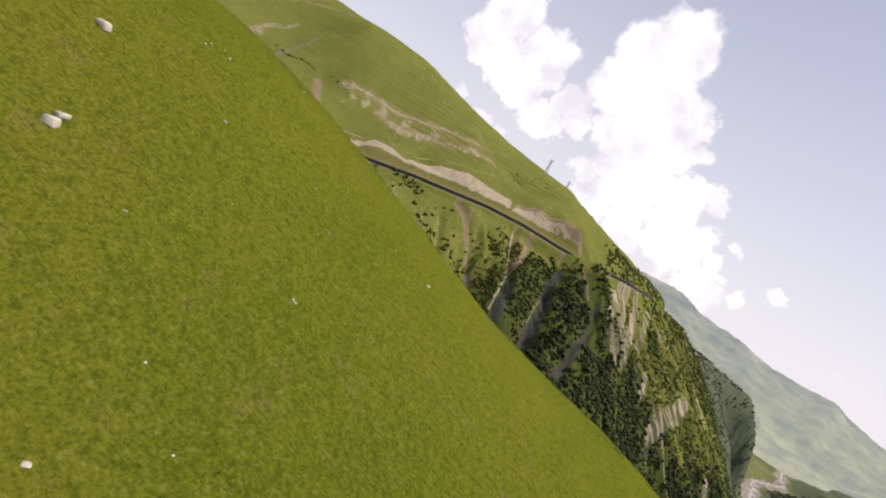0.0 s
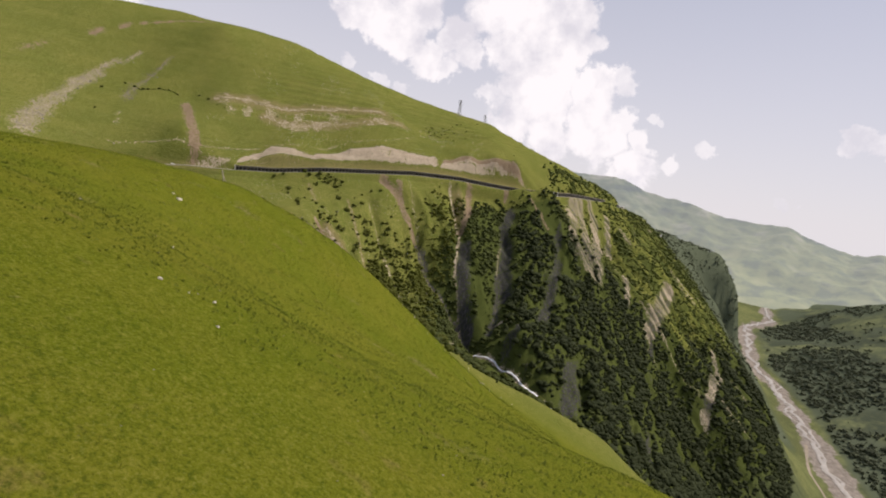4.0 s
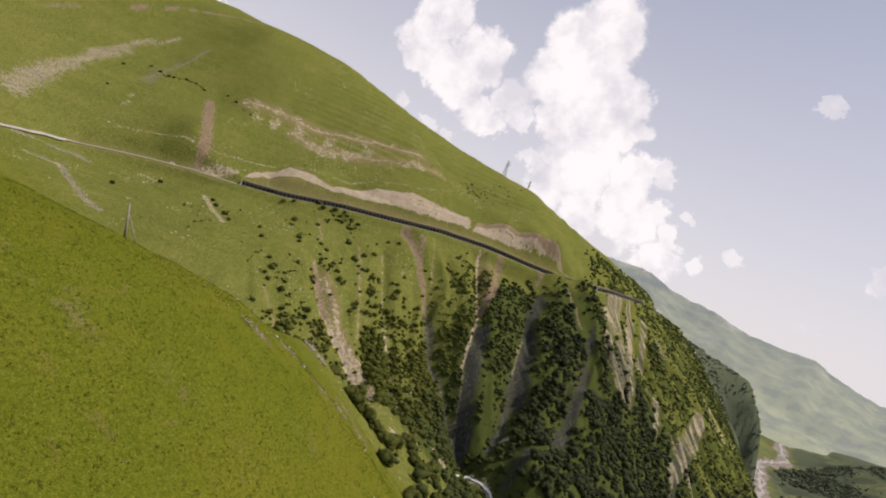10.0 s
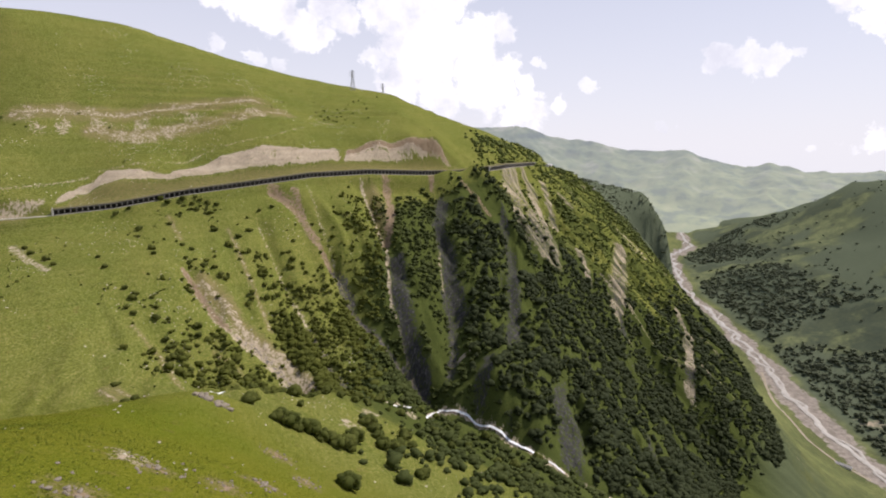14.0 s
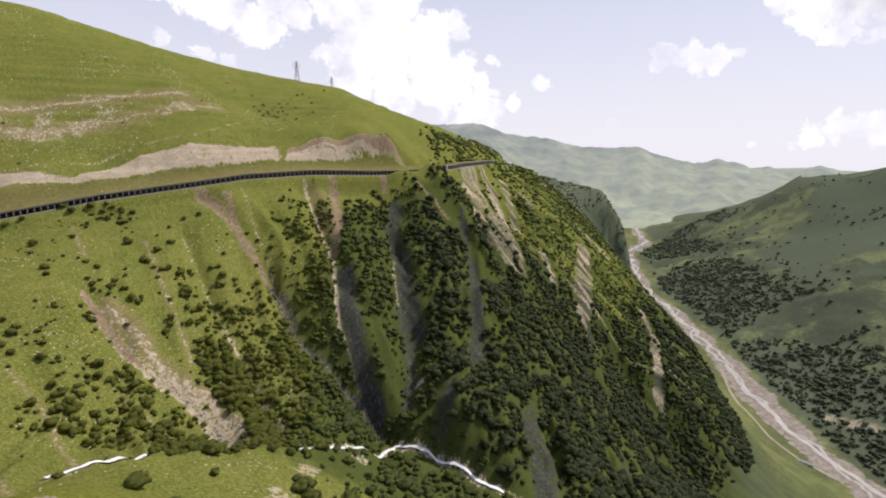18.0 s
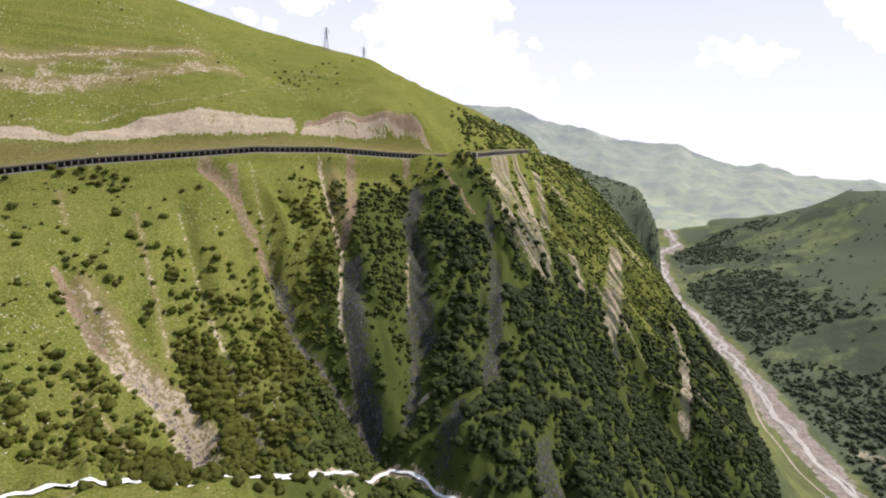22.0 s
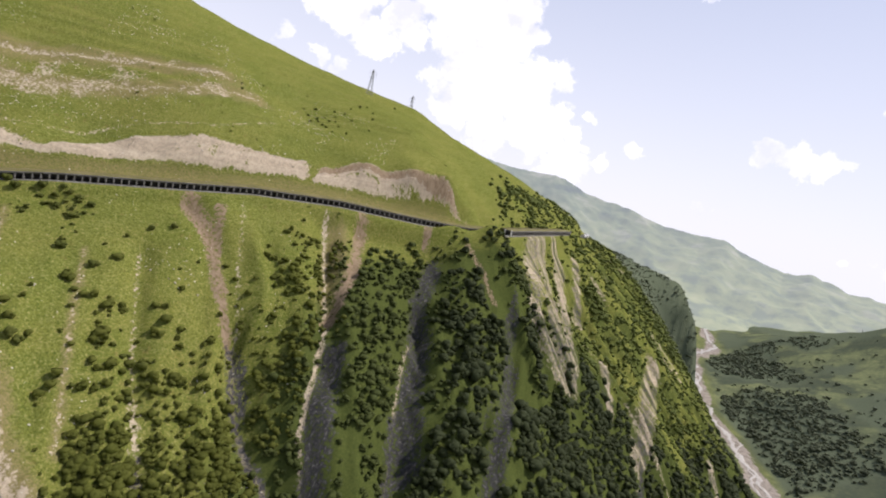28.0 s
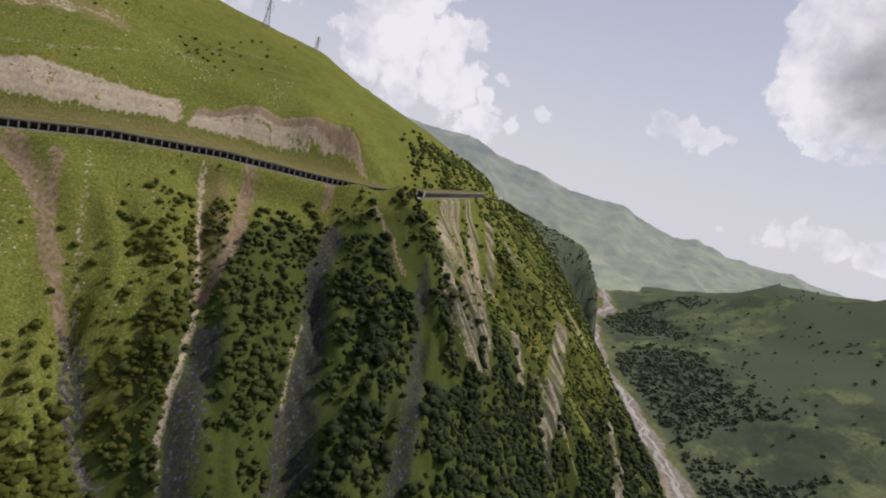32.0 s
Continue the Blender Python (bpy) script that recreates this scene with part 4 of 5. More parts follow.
def bevel_box(name, x0, x1, y0, y1, z0, z1, mat, bevel=0.05):
    bm = bmesh.new()
    v, q = box_arrays(x0, x1, y0, y1, z0, z1)
    vs = [bm.verts.new(p) for p in v]
    for f in q:
        bm.faces.new([vs[k] for k in f])
    bmesh.ops.bevel(bm, geom=list(bm.edges), offset=bevel, segments=1, affect="EDGES")
    me = bpy.data.meshes.new(name)
    bm.to_mesh(me)
    bm.free()
    me.materials.append(mat)
    return me


def bar_arrays(a, b, w):
    """A square bar from a to b."""
    a, b = np.array(a, float), np.array(b, float)
    d = (b - a) / np.linalg.norm(b - a)
    side = np.cross(d, (0, 0, 1) if abs(d[2]) < 0.9 else (1, 0, 0))
    side /= np.linalg.norm(side)
    up = np.cross(side, d)
    v = [p + w / 2 * (i * side + j * up) for p in (a, b) for i, j in ((-1, -1), (1, -1), (1, 1), (-1, 1))]
    return np.array(v), np.array([(3, 2, 1, 0), (4, 5, 6, 7), (0, 1, 5, 4), (1, 2, 6, 5), (2, 3, 7, 6), (3, 0, 4, 7)])


def joined(pieces):
    verts, quads, n = [], [], 0
    for v, q in pieces:
        verts.append(v)
        quads.append(q + n)
        n += len(v)
    return np.concatenate(verts), np.concatenate(quads)


def stations(line, a0, a1, step):
    """Places along a line from arc length a0 to a1: x, y, z and the unit direction."""
    p = arr(line)
    run = np.r_[0, np.cumsum(np.linalg.norm(np.diff(p[:, :2], axis=0), axis=1))]
    a = np.linspace(a0, a1, max(2, int(round((a1 - a0) / step)) + 1))
    q = np.stack([np.interp(a, run, p[:, k]) for k in range(3)], 1)
    soft = q.copy()
    for _ in range(6):
        soft[1:-1] = (soft[:-2] + 2 * soft[1:-1] + soft[2:]) / 4
    d = np.gradient(soft[:, :2], axis=0)
    d /= np.linalg.norm(d, axis=1, keepdims=True)
    return q, d


def sweep(name, q, d, profile, mat, closed=True):
    """A profile of (offset to the left, height) drawn along stations."""
    n, k = len(q), len(profile)
    v = np.array([(p[0] - t[1] * o, p[1] + t[0] * o, p[2] + h) for p, t in zip(q, d) for o, h in profile])
    f = [(i * k + j, i * k + (j + 1) % k, (i + 1) * k + (j + 1) % k, (i + 1) * k + j) for i in range(n - 1) for j in range(k if closed else k - 1)]
    if closed and k == 4:
        f += [(3, 2, 1, 0), tuple((n - 1) * k + j for j in range(4))]
    return quads_mesh(name, v, f, mat)


def plain_material(name, dark, light, scale, rough=0.85, bump=0.3, distance=0.05, island=0.0):
    m, t, shade = material(name, rough)
    at = t.nodes.new("ShaderNodeTexCoord").outputs["Object"]
    n1, n2 = noise_node(t, at, scale, 8, 0.65), noise_node(t, at, scale * 0.13, 4)
    c = mix_node(t, ramp_node(t, n1, (0.32, dark), (0.68, light)), ramp_node(t, n2, (0.35, dark), (0.65, light)), 0.4)
    if island:
        g = t.nodes.new("ShaderNodeNewGeometry")
        c = mix_node(t, c, ramp_node(t, g.outputs["Random Per Island"], (0.0, dark), (1.0, light)), island)
    link(t, c, shade.inputs["Base Color"])
    bump_node(t, shade, n1, bump, distance)
    return m


CONCRETE = plain_material("weathered_concrete", (0.11, 0.10, 0.09), (0.27, 0.255, 0.23), 0.9)
# concrete darkened in its colour for the shade under the gallery roof
CONCRETE_SHADED = plain_material("shaded_concrete", (0.03, 0.028, 0.026), (0.075, 0.07, 0.065), 0.9)
CONCRETE_PALE = plain_material("pale_concrete", (0.36, 0.345, 0.31), (0.58, 0.55, 0.50), 0.8)
ASPHALT = plain_material("dusty_asphalt", (0.30, 0.28, 0.24), (0.46, 0.43, 0.37), 0.6)
DIRT = plain_material("dirt_track", (0.22, 0.18, 0.13), (0.36, 0.31, 0.23), 0.5)
EARTH = plain_material("thin_turf", (0.085, 0.085, 0.025), (0.20, 0.17, 0.075), 0.5, 0.95, 0.6, 0.2)
STEEL = plain_material("galvanised_steel", (0.16, 0.16, 0.16), (0.3, 0.3, 0.3), 2.0, 0.5)
STONE = plain_material("pale_stone", (0.15, 0.132, 0.105), (0.40, 0.355, 0.285), 1.6, 0.9, 0.6, 0.1, 0.45)
STONE_WARM = plain_material("lichened_stone", (0.10, 0.085, 0.062), (0.27, 0.23, 0.175), 1.6, 0.95, 0.6, 0.1, 0.45)
STONE_DARK = plain_material("grey_stone", (0.10, 0.09, 0.085), (0.30, 0.27, 0.25), 1.6, 0.9, 0.6, 0.1, 0.35)
STONE_PALE = plain_material("sunlit_stone", (0.30, 0.27, 0.20), (0.62, 0.57, 0.45), 2.0)
TIMBER = plain_material("grey_timber", (0.20, 0.17, 0.13), (0.38, 0.34, 0.27), 2.0)
FOAM = plain_material("white_water", (0.55, 0.56, 0.55), (0.92, 0.93, 0.92), 0.9, 0.35, 0.8, 0.3)
SILT = plain_material("silty_water", (0.26, 0.235, 0.20), (0.46, 0.43, 0.38), 0.12, 0.3, 0.5, 0.3)
WALL = plain_material("whitewashed_wall", (0.45, 0.43, 0.39), (0.66, 0.64, 0.6), 1.2)
ROOF = plain_material("sheet_metal_roof", (0.24, 0.23, 0.22), (0.44, 0.42, 0.41), 0.8, 0.5)
DARK = plain_material("dark_glass", (0.02, 0.022, 0.025), (0.045, 0.048, 0.05), 3.0, 0.2)
PAINT = plain_material("white_paint", (0.7, 0.7, 0.69), (0.8, 0.8, 0.79), 2.0, 0.35, 0.05)
RUBBER = plain_material("black_rubber", (0.015, 0.015, 0.015), (0.03, 0.03, 0.03), 3.0)


# ---------------------------------------------------------------- road and galleries
def build_road():
    end = stations(ROAD, 0, arc_of(259, 1332) - 0.1, 4.0)
    tagged(new("road", sweep("road", *end, [(-3.3, 0.12), (2.7, 0.12), (2.7, -0.6), (-3.3, -0.6)], ASPHALT)), "dusty grey mountain road cut into the slope", "road", kind="structure")


build_road()


def build_gallery(arc0, arc1, bay, label, post_mat):
    q, d = stations(ROAD, arc0, arc1, bay)
    base = tagged(new("avalanche_gallery"), label, "gallery")
    base.location = q[0]
    back = Matrix.Translation(-q[0].astype(float))

    def swept(name, profile, mat, lab=""):
        me = sweep(name, q, d, profile, mat)
        me.transform(back.copy() if isinstance(back, Matrix) else back)
        part(name, me, base, lab)

    swept("roof", [(-4.7, 4.95), (7.5, 5.35), (7.5, 5.7), (-4.7, 5.45)], CONCRETE, "stained concrete roof slab")
    swept("earth_cover", [(-4.2, 5.46), (9.0, 5.72), (9.0, 6.15), (-3.4, 5.85)], EARTH, "thin turf lying over the roof")
    swept("beam", [(-4.45, 4.35), (-3.75, 4.35), (-3.75, 4.949), (-4.45, 4.949)], CONCRETE)
    swept("parapet", [(-4.5, -2.5), (-3.9, -2.5), (-3.9, 0.35), (-4.5, 0.35)], CONCRETE, "low concrete wall under the columns")
    # back wall coloured near black so the openings read as deep shade
    swept("back_wall", [(2.8, -0.5), (3.3, -0.5), (3.3, 4.95), (2.8, 4.95)], CONCRETE_SHADED)
    swept("footing", [(-5.6, -6.5), (-4.51, -6.5), (-4.51, -1.6), (-4.9, -1.6)], CONCRETE, "retaining wall below the gallery")
    column = bevel_box("column", -0.45, 0.45, -0.4, 0.4, 0.35, 4.35, post_mat, 0.06)
    for p, t in zip(q, d):
        c = part("column", column, base)
        c.matrix_local = Matrix.Translation((p[0] + t[1] * 4.12 - q[0][0], p[1] - t[0] * 4.12 - q[0][1], p[2] - q[0][2])) @ Matrix.Rotation(math.atan2(t[1], t[0]), 4, "Z")
    for p, t in ((q[0], d[0]), (q[-1], d[-1])):
        for o in (-4.1, 3.2):
            post = part("portal_pier", bevel_box("portal_pier", -0.7, 0.7, -0.6, 0.6, -1.5, 6.3, CONCRETE_PALE, 0.08), base, "pale concrete portal pier")
            post.matrix_local = Matrix.Translation((p[0] - t[1] * o - q[0][0], p[1] + t[0] * o - q[0][1], p[2] - q[0][2])) @ Matrix.Rotation(math.atan2(t[1], t[0]), 4, "Z")
    return base


build_gallery(*GALLERY_ARC, 4.5, "long concrete avalanche gallery over the mountain road with open columns", CONCRETE)
build_gallery(*GALLERY_TWO_ARC, 4.5, "second concrete avalanche gallery rounding the wooded spur", CONCRETE)


# ---------------------------------------------------------------- water
def water_strip(name, line, wide, mat, lift, label, wander=0.0, every=3.0, seed=0.0, swell=None, uneven=0.45, category="water"):
    q = dense(line, every)
    d = np.gradient(q[:, :2], axis=0)
    d /= np.linalg.norm(d, axis=1, keepdims=True)
    a = np.arange(len(q)) * every
    off = wander * grain(a / 45 + seed, a * 0 + seed, 3) + 0.8 * grain(a / 6 + seed, a * 0, 2)
    w = wide * (1 + uneven * grain(a / 9 + 7 + seed, a * 0, 3))
    if swell:
        w = w * swell(q[:, 0])
    rows = []
    for s in (-1, -0.5, 0, 0.5, 1):
        x = q[:, 0] - d[:, 1] * (off + s * w / 2)
        y = q[:, 1] + d[:, 0] * (off + s * w / 2)
        rows.append(np.stack([x, y, ground_z(x, y) + lift * (1 - 0.5 * s * s) + 0.15 * grain(x / 1.5, y / 1.5, 2)], 1))
    rows = np.array(rows)
    if lift:
        rows[:, :, 2] = np.maximum(rows[:, :, 2], rows[:, :, 2].mean(0) - 0.2)
    me = grid_mesh(name, rows[:, :, 0], rows[:, :, 1], rows[:, :, 2], mat)
    return tagged(new(name, me), label, category, kind="structure")


water_strip("stream", [(-150, 455, 0), (-139, 478, 0), (-136, 498, 0), (-122, 511, 0)] + STREAM[2:9], 2.9, FOAM, 1.2, "white foaming mountain stream in its rocky bed", swell=lambda x: 1 + 0.9 * smooth(-100, -85, x) * smooth(-42, -58, x) - 0.35 * smooth(-30, 0, x))
water_strip("river_channel", RIVER, 11, SILT, 1.2, "silty braided river channel on pale gravel", 22, 8.0)
water_strip("river_channel", RIVER, 7, SILT, 1.2, "silty braided river channel on pale gravel", 30, 8.0, 31.0)
water_strip("dirt_track", TRACK, 6.0, DIRT, 0.6, "pale dirt track across the river terrace", 3.0, 6.0, category="track")
water_strip("road", WEST_ROAD, 6.4, ASPHALT, 0.7, "pale dusty road climbing the grassy slope", 0.0, 4.0, uneven=0.08, category="road")


# ---------------------------------------------------------------- plants
def cube_sphere(n):
    """A ball of 6 n n quads, as unit vectors."""
    verts, quads, index = [], [], {}
    for axis in range(3):
        for sign in (-1, 1):
            g = np.linspace(-1, 1, n + 1)
            ids = np.zeros((n + 1, n + 1), int)
            for i, a in enumerate(g):
                for j, b in enumerate(g):
                    p = np.zeros(3)
                    p[axis], p[(axis + 1) % 3], p[(axis + 2) % 3] = sign, a, b
                    key = tuple(np.round(p, 4))
                    if key not in index:
                        index[key] = len(verts)
                        verts.append(p / np.linalg.norm(p))
                    ids[i, j] = index[key]
            for i in range(n):
                for j in range(n):
                    f = [ids[i, j], ids[i + 1, j], ids[i + 1, j + 1], ids[i, j + 1]]
                    quads.append(f if sign > 0 else f[::-1])
    return np.array(verts), np.array(quads)


BALL3, BALL2, BALL1 = cube_sphere(3), cube_sphere(2), cube_sphere(1)


def lumpy(ball, rng, rough):
    v, q = ball
    bumps = rng.normal(size=(5, 3))
    bumps /= np.linalg.norm(bumps, axis=1, keepdims=True)
    r = 1 + rough * np.sin(3 * v @ bumps.T).mean(1) * 2 + rough * rng.uniform(-0.5, 0.5, len(v))
    return v * r[:, None], q


def crown(rng, lobes, leaves, leaf, ball=BALL2, tall=1.0, small=BALL1):
    """A crown of unit height and about unit width: lumpy clumps of several sizes with leaf sprays breaking the outline."""
    pieces = []
    for k in range(lobes):
        a = rng.uniform(0, 2 * math.pi)
        out = rng.uniform(0.16, 0.32)
        c = np.array([0, 0, 0.56]) if k == 0 else np.array([out * math.cos(a), out * math.sin(a), rng.uniform(0.26, 0.62)])
        r = np.array([rng.uniform(0.20, 0.30), rng.uniform(0.20, 0.30), rng.uniform(0.22, 0.34) * tall]) * (1.25 if k == 0 else 0.85)
        v, q = lumpy(ball if k == 0 else small, rng, 0.40)
        pieces.append((c + v * r, q))
        n = rng.normal(size=(leaves, 3))
        n /= np.linalg.norm(n, axis=1, keepdims=True)
        n[:, 2] = np.abs(n[:, 2]) * np.where(rng.rand(leaves) < 0.75, 1, -1)
        p = c + n * r * rng.uniform(0.95, 1.15, (leaves, 1))
        tilt = n + np.array([0, 0, 0.2]) + 0.3 * rng.normal(size=(leaves, 3))
        tilt /= np.linalg.norm(tilt, axis=1, keepdims=True)
        u = np.cross(tilt, rng.normal(size=(leaves, 3)))
        u /= np.linalg.norm(u, axis=1, keepdims=True)
        w = np.cross(tilt, u)
        size = leaf * rng.uniform(0.6, 1.3, (leaves, 1))
        corner = np.stack([p - u * size, p + w * size * 0.8, p + u * size, p - w * size * 0.8], 1).reshape(-1, 3)
        pieces.append((corner, np.arange(4 * leaves).reshape(-1, 4)))
    v, q = joined(pieces)
    v[:, 2] = np.maximum(v[:, 2], 0.0)
    return v, q


def leaf_material(name, dark, mid, light, glow_share=0.55):
    m, t, shade = material(name, 0.75)
    at = t.nodes.new("ShaderNodeTexCoord").outputs["Object"]
    g = t.nodes.new("ShaderNodeNewGeometry")
    info = t.nodes.new("ShaderNodeObjectInfo")
    c = ramp_node(t, g.outputs["Random Per Island"], (0.0, dark), (0.55, mid), (1.0, light))
    c = mix_node(t, c, ramp_node(t, noise_node(t, at, 0.05, 4), (0.35, dark), (0.65, light)), 0.4)
    clump = noise_node(t, at, 1.7, 6, 0.72)
    c = mix_node(t, c, ramp_node(t, clump, (0.38, dark), (0.62, light)), 0.5)
    bump_node(t, shade, clump, 0.7, 0.6)
    c = mix_node(t, c, ramp_node(t, info.outputs["Random"], (0.0, dark), (1.0, light)), 0.25)
    link(t, c, shade.inputs["Base Color"])
    glow = t.nodes.new("ShaderNodeBsdfTranslucent")
    link(t, c, glow.inputs["Color"])
    both = t.nodes.new("ShaderNodeMixShader")
    both.inputs[0].default_value = glow_share
    link(t, shade.outputs[0], both.inputs[1])
    link(t, glow.outputs[0], both.inputs[2])
    link(t, both.outputs[0], t.nodes["Material Output"].inputs["Surface"])
    return m


LEAF = leaf_material("shrub_leaves", (0.088, 0.112, 0.024), (0.138, 0.162, 0.034), (0.215, 0.228, 0.054), 0.6)
LEAF_WOOD = leaf_material("woodland_leaves", (0.105, 0.128, 0.024), (0.180, 0.202, 0.038), (0.290, 0.300, 0.066), 0.65)
LEAF_CLIFF = leaf_material("cliff_leaves", (0.074, 0.100, 0.024), (0.130, 0.164, 0.037), (0.208, 0.236, 0.060), 0.5)
# leaf green darkened to stand in for shade on ribs and stream thickets
LEAF_HALF_SHADED = leaf_material("half_shaded_leaves", (0.044, 0.060, 0.016), (0.068, 0.086, 0.021), (0.108, 0.124, 0.032), 0.35)
# leaf colours greyed and lightened to carry the haze of distance
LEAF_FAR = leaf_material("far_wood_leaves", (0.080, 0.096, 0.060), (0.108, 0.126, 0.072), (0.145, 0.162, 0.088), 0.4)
# darkest leaves: the shade of the hollow is put into this colour
LEAF_SHADED = leaf_material("shaded_leaves", (0.026, 0.036, 0.016), (0.040, 0.053, 0.021), (0.066, 0.080, 0.029), 0.4)
BARK = plain_material("brown_bark", (0.05, 0.038, 0.025), (0.12, 0.09, 0.06), 4.0)


def shrub(seed):
    """A shrub of unit height: a few forked stems under leaf clumps."""
    rng = np.random.RandomState(seed)
    base = tagged(new("shrub"), "rounded green leafy shrub growing on the grassy slope", "shrub", "shrubs on the slope")
    v, q = crown(rng, 9, 46, 0.06, BALL3, 1.0, BALL2)
    part("foliage", quads_mesh("foliage", v, q, LEAF), base)
    stems = []
    for k in range(4):
        a = k * 1.6 + rng.uniform(0, 1)
        mid = np.array([0.12 * math.cos(a), 0.12 * math.sin(a), 0.25])
        stems.append(bar_arrays((0.02 * math.cos(a), 0.02 * math.sin(a), -0.08), mid, 0.045))
        stems.append(bar_arrays(mid, mid * 1.9 + np.array([0, 0, 0.02]), 0.03))
    part("stem", quads_mesh("stem", *joined(stems), BARK), base)
    return base


def plant_shrubs():
    rng = np.random.RandomState(11)
    models = [shrub(s) for s in (1, 2, 3, 4)]
    spots = [(p, 4.4) for p in SLOPE_BUSHES] + [(p, 3.8) for p in SLOPE_BUSHES_LOW] + [(p, 6.6) for p in MEADOW_BUSHES] + [(p, 4.2) for p in STREAM_BUSHES] + [(p, 2.3) for p in HILL_BUSHES] + [(p, 3.0) for p in HEDGE_BUSHES]
    used = 0
    for (x, y), size in spots:
        h = size * rng.uniform(0.75, 1.25)
        m = Matrix.Translation((x, y, float(ground_z(np.array(float(x)), np.array(float(y)))) - 0.05 * h)) @ Matrix.Rotation(rng.uniform(0, 6.28), 4, "Z") @ Matrix.Diagonal((h * rng.uniform(1.1, 1.5), h * rng.uniform(1.1, 1.5), h, 1))
        if used < 4:
            ob = models[used]
            ob.matrix_basis = m
        else:
            ob = copy_thing(models[used % 4], Matrix())
            ob.matrix_basis = m
        used += 1


plant_shrubs()


def wood_stuff(name, count, area, density, low, high, models, mat, label, seed):
    """One object of many joined crowns, for woods that nobody could count."""
    rng = np.random.RandomState(seed)
    x, y = rng.uniform(*area[:2], count), rng.uniform(*area[2:], count)
    ok = rng.rand(count) < density(x, y)
    x, y = x[ok], y[ok]
    z = ground_z(x, y)
    h = rng.uniform(low, high, len(x)) * rng.uniform(0.7, 1.2, len(x)) * (1 + 0.45 * grain(x / 22 + 7, y / 22, 2))
    pieces = []
    for k in range(len(x)):
        v, q = models[k % len(models)]
        a = rng.uniform(0, 6.28)
        s, c = math.sin(a), math.cos(a)
        w = h[k] * rng.uniform(1.2, 1.9)
        vx, vy = v[:, 0] * w, v[:, 1] * w
        pieces.append((np.stack([x[k] + c * vx - s * vy, y[k] + s * vx + c * vy, z[k] - 0.12 * h[k] + v[:, 2] * h[k]], 1), q))
    me = quads_mesh(name, *joined(pieces), mat, True)
    tagged(new(name, me), label, "woodland", kind="stuff")
    return len(x), len(me.polygons)


def bare(x, y):
    return np.clip(1.2 - 2.2 * np.maximum.reduce([mask_at(k, x, y) for k in ("rock", "red", "shale", "gravel")]), 0, 1)


def gorge_density(x, y):
    road, side, arc, rz = along(ROAD, x, y)
    bowl = smooth(8, 30, -side) * smooth(470, 400, -side)
    s, stream_side, _, _ = along(STREAM, x, y)
    west = smooth(-150, -50, x + 0.35 * (700 - y))
    west = west + 0.4 * smooth(-125, -70, x + 0.35 * (700 - y)) * smooth(60, 130, -side)
    clump = smooth(-0.2 - 0.6 * west, 0.2 - 0.5 * west, grain(x / 26, y / 26, 3))
    rib = smooth(0.0, 0.45, grain(arc / 15 + 40 + grain(x / 30, y / 30, 2) * 0.6, -side / 150, 2))
    d = bowl * (0.02 + 0.98 * west * clump * (0.22 + 0.78 * rib)) * (0.3 + 0.7 * smooth(10, 80, -side))
    d = np.where((stream_side > 3) | (x > 150), d, 0.0) * smooth(-230, -200, x)
    lawn = np.maximum(smooth(17, 9, along(LAWN_SPUR, x, y)[0] + 5 * grain(x / 12, y / 12, 2)), smooth(8, 4, along(LAWN_RIB, x, y)[0]))
    return d * bare(x, y) * (1 - 0.95 * lawn)


def face_density(x, y):
    road, side, arc, rz = along(ROAD, x, y)
    r, _, _, _ = along(RIVER, x, y)
    t, ts, _, _ = along(TOE, x, y)
    across = 0.42 * x + 0.90 * y
    flute = 0.2 + 0.8 * smooth(-0.35, 0.2, grain(across / 14 + 2, (x - y) / 160, 3))
    return smooth(80, 140, x) * smooth(4, 14, -side) * bare(x, y) * flute * smooth(-0.6, -0.1, grain(x / 34, y / 34, 3)) * (ground_z(x, y) > -372) * smooth(60, 110, r)


def right_density(x, y):
    r, rs, _, _ = along(RIVER, x, y)
    return smooth(38, 58, r) * bare(x, y) * (x > 640) * (0.02 + 0.98 * smooth(0.2, 0.6, mask_at("wood", x, y)) * smooth(420, 260, r)) * (rs > 0) * smooth(2600, 2000, x + 0.2 * y)


def shoulder_density(x, y):
    r, _, _, _ = along(RIVER, x, y)
    return smooth(1180, 1260, y) * smooth(300, 380, x) * smooth(60, 110, r) * (x < 800) * (0.45 + 0.55 * smooth(1550, 1700, y))


def foot_density(x, y):
    s, side, _, _ = along(STREAM, x, y)
    return smooth(190, 60, s + 0.8 * np.maximum(0, 30 - x)) * (side < -5) * smooth(-0.4, 0.1, grain(x / 15 + 3, y / 15, 3)) * smooth(-75, 0, x) * smooth(330, 380, y) * bare(x, y)


def nose_density(x, y):
    road, side, arc, rz = along(ROAD, x, y)
    return smooth(6, 14, side) * smooth(85, 40, side) * smooth(40, 75, x) * smooth(-0.5, -0.05, grain(x / 20, y / 20, 3))


_rng = np.random.RandomState(5)
CROWNS = [crown(_rng, 3, 7, 0.10, BALL2) for k in range(16)]
CROWNS_MID = [crown(_rng, 3, 6, 0.10, BALL2, 1.25) for _ in range(16)]
CROWNS_FAR = [crown(_rng, 2, 6, 0.11, BALL1) for _ in range(8)]


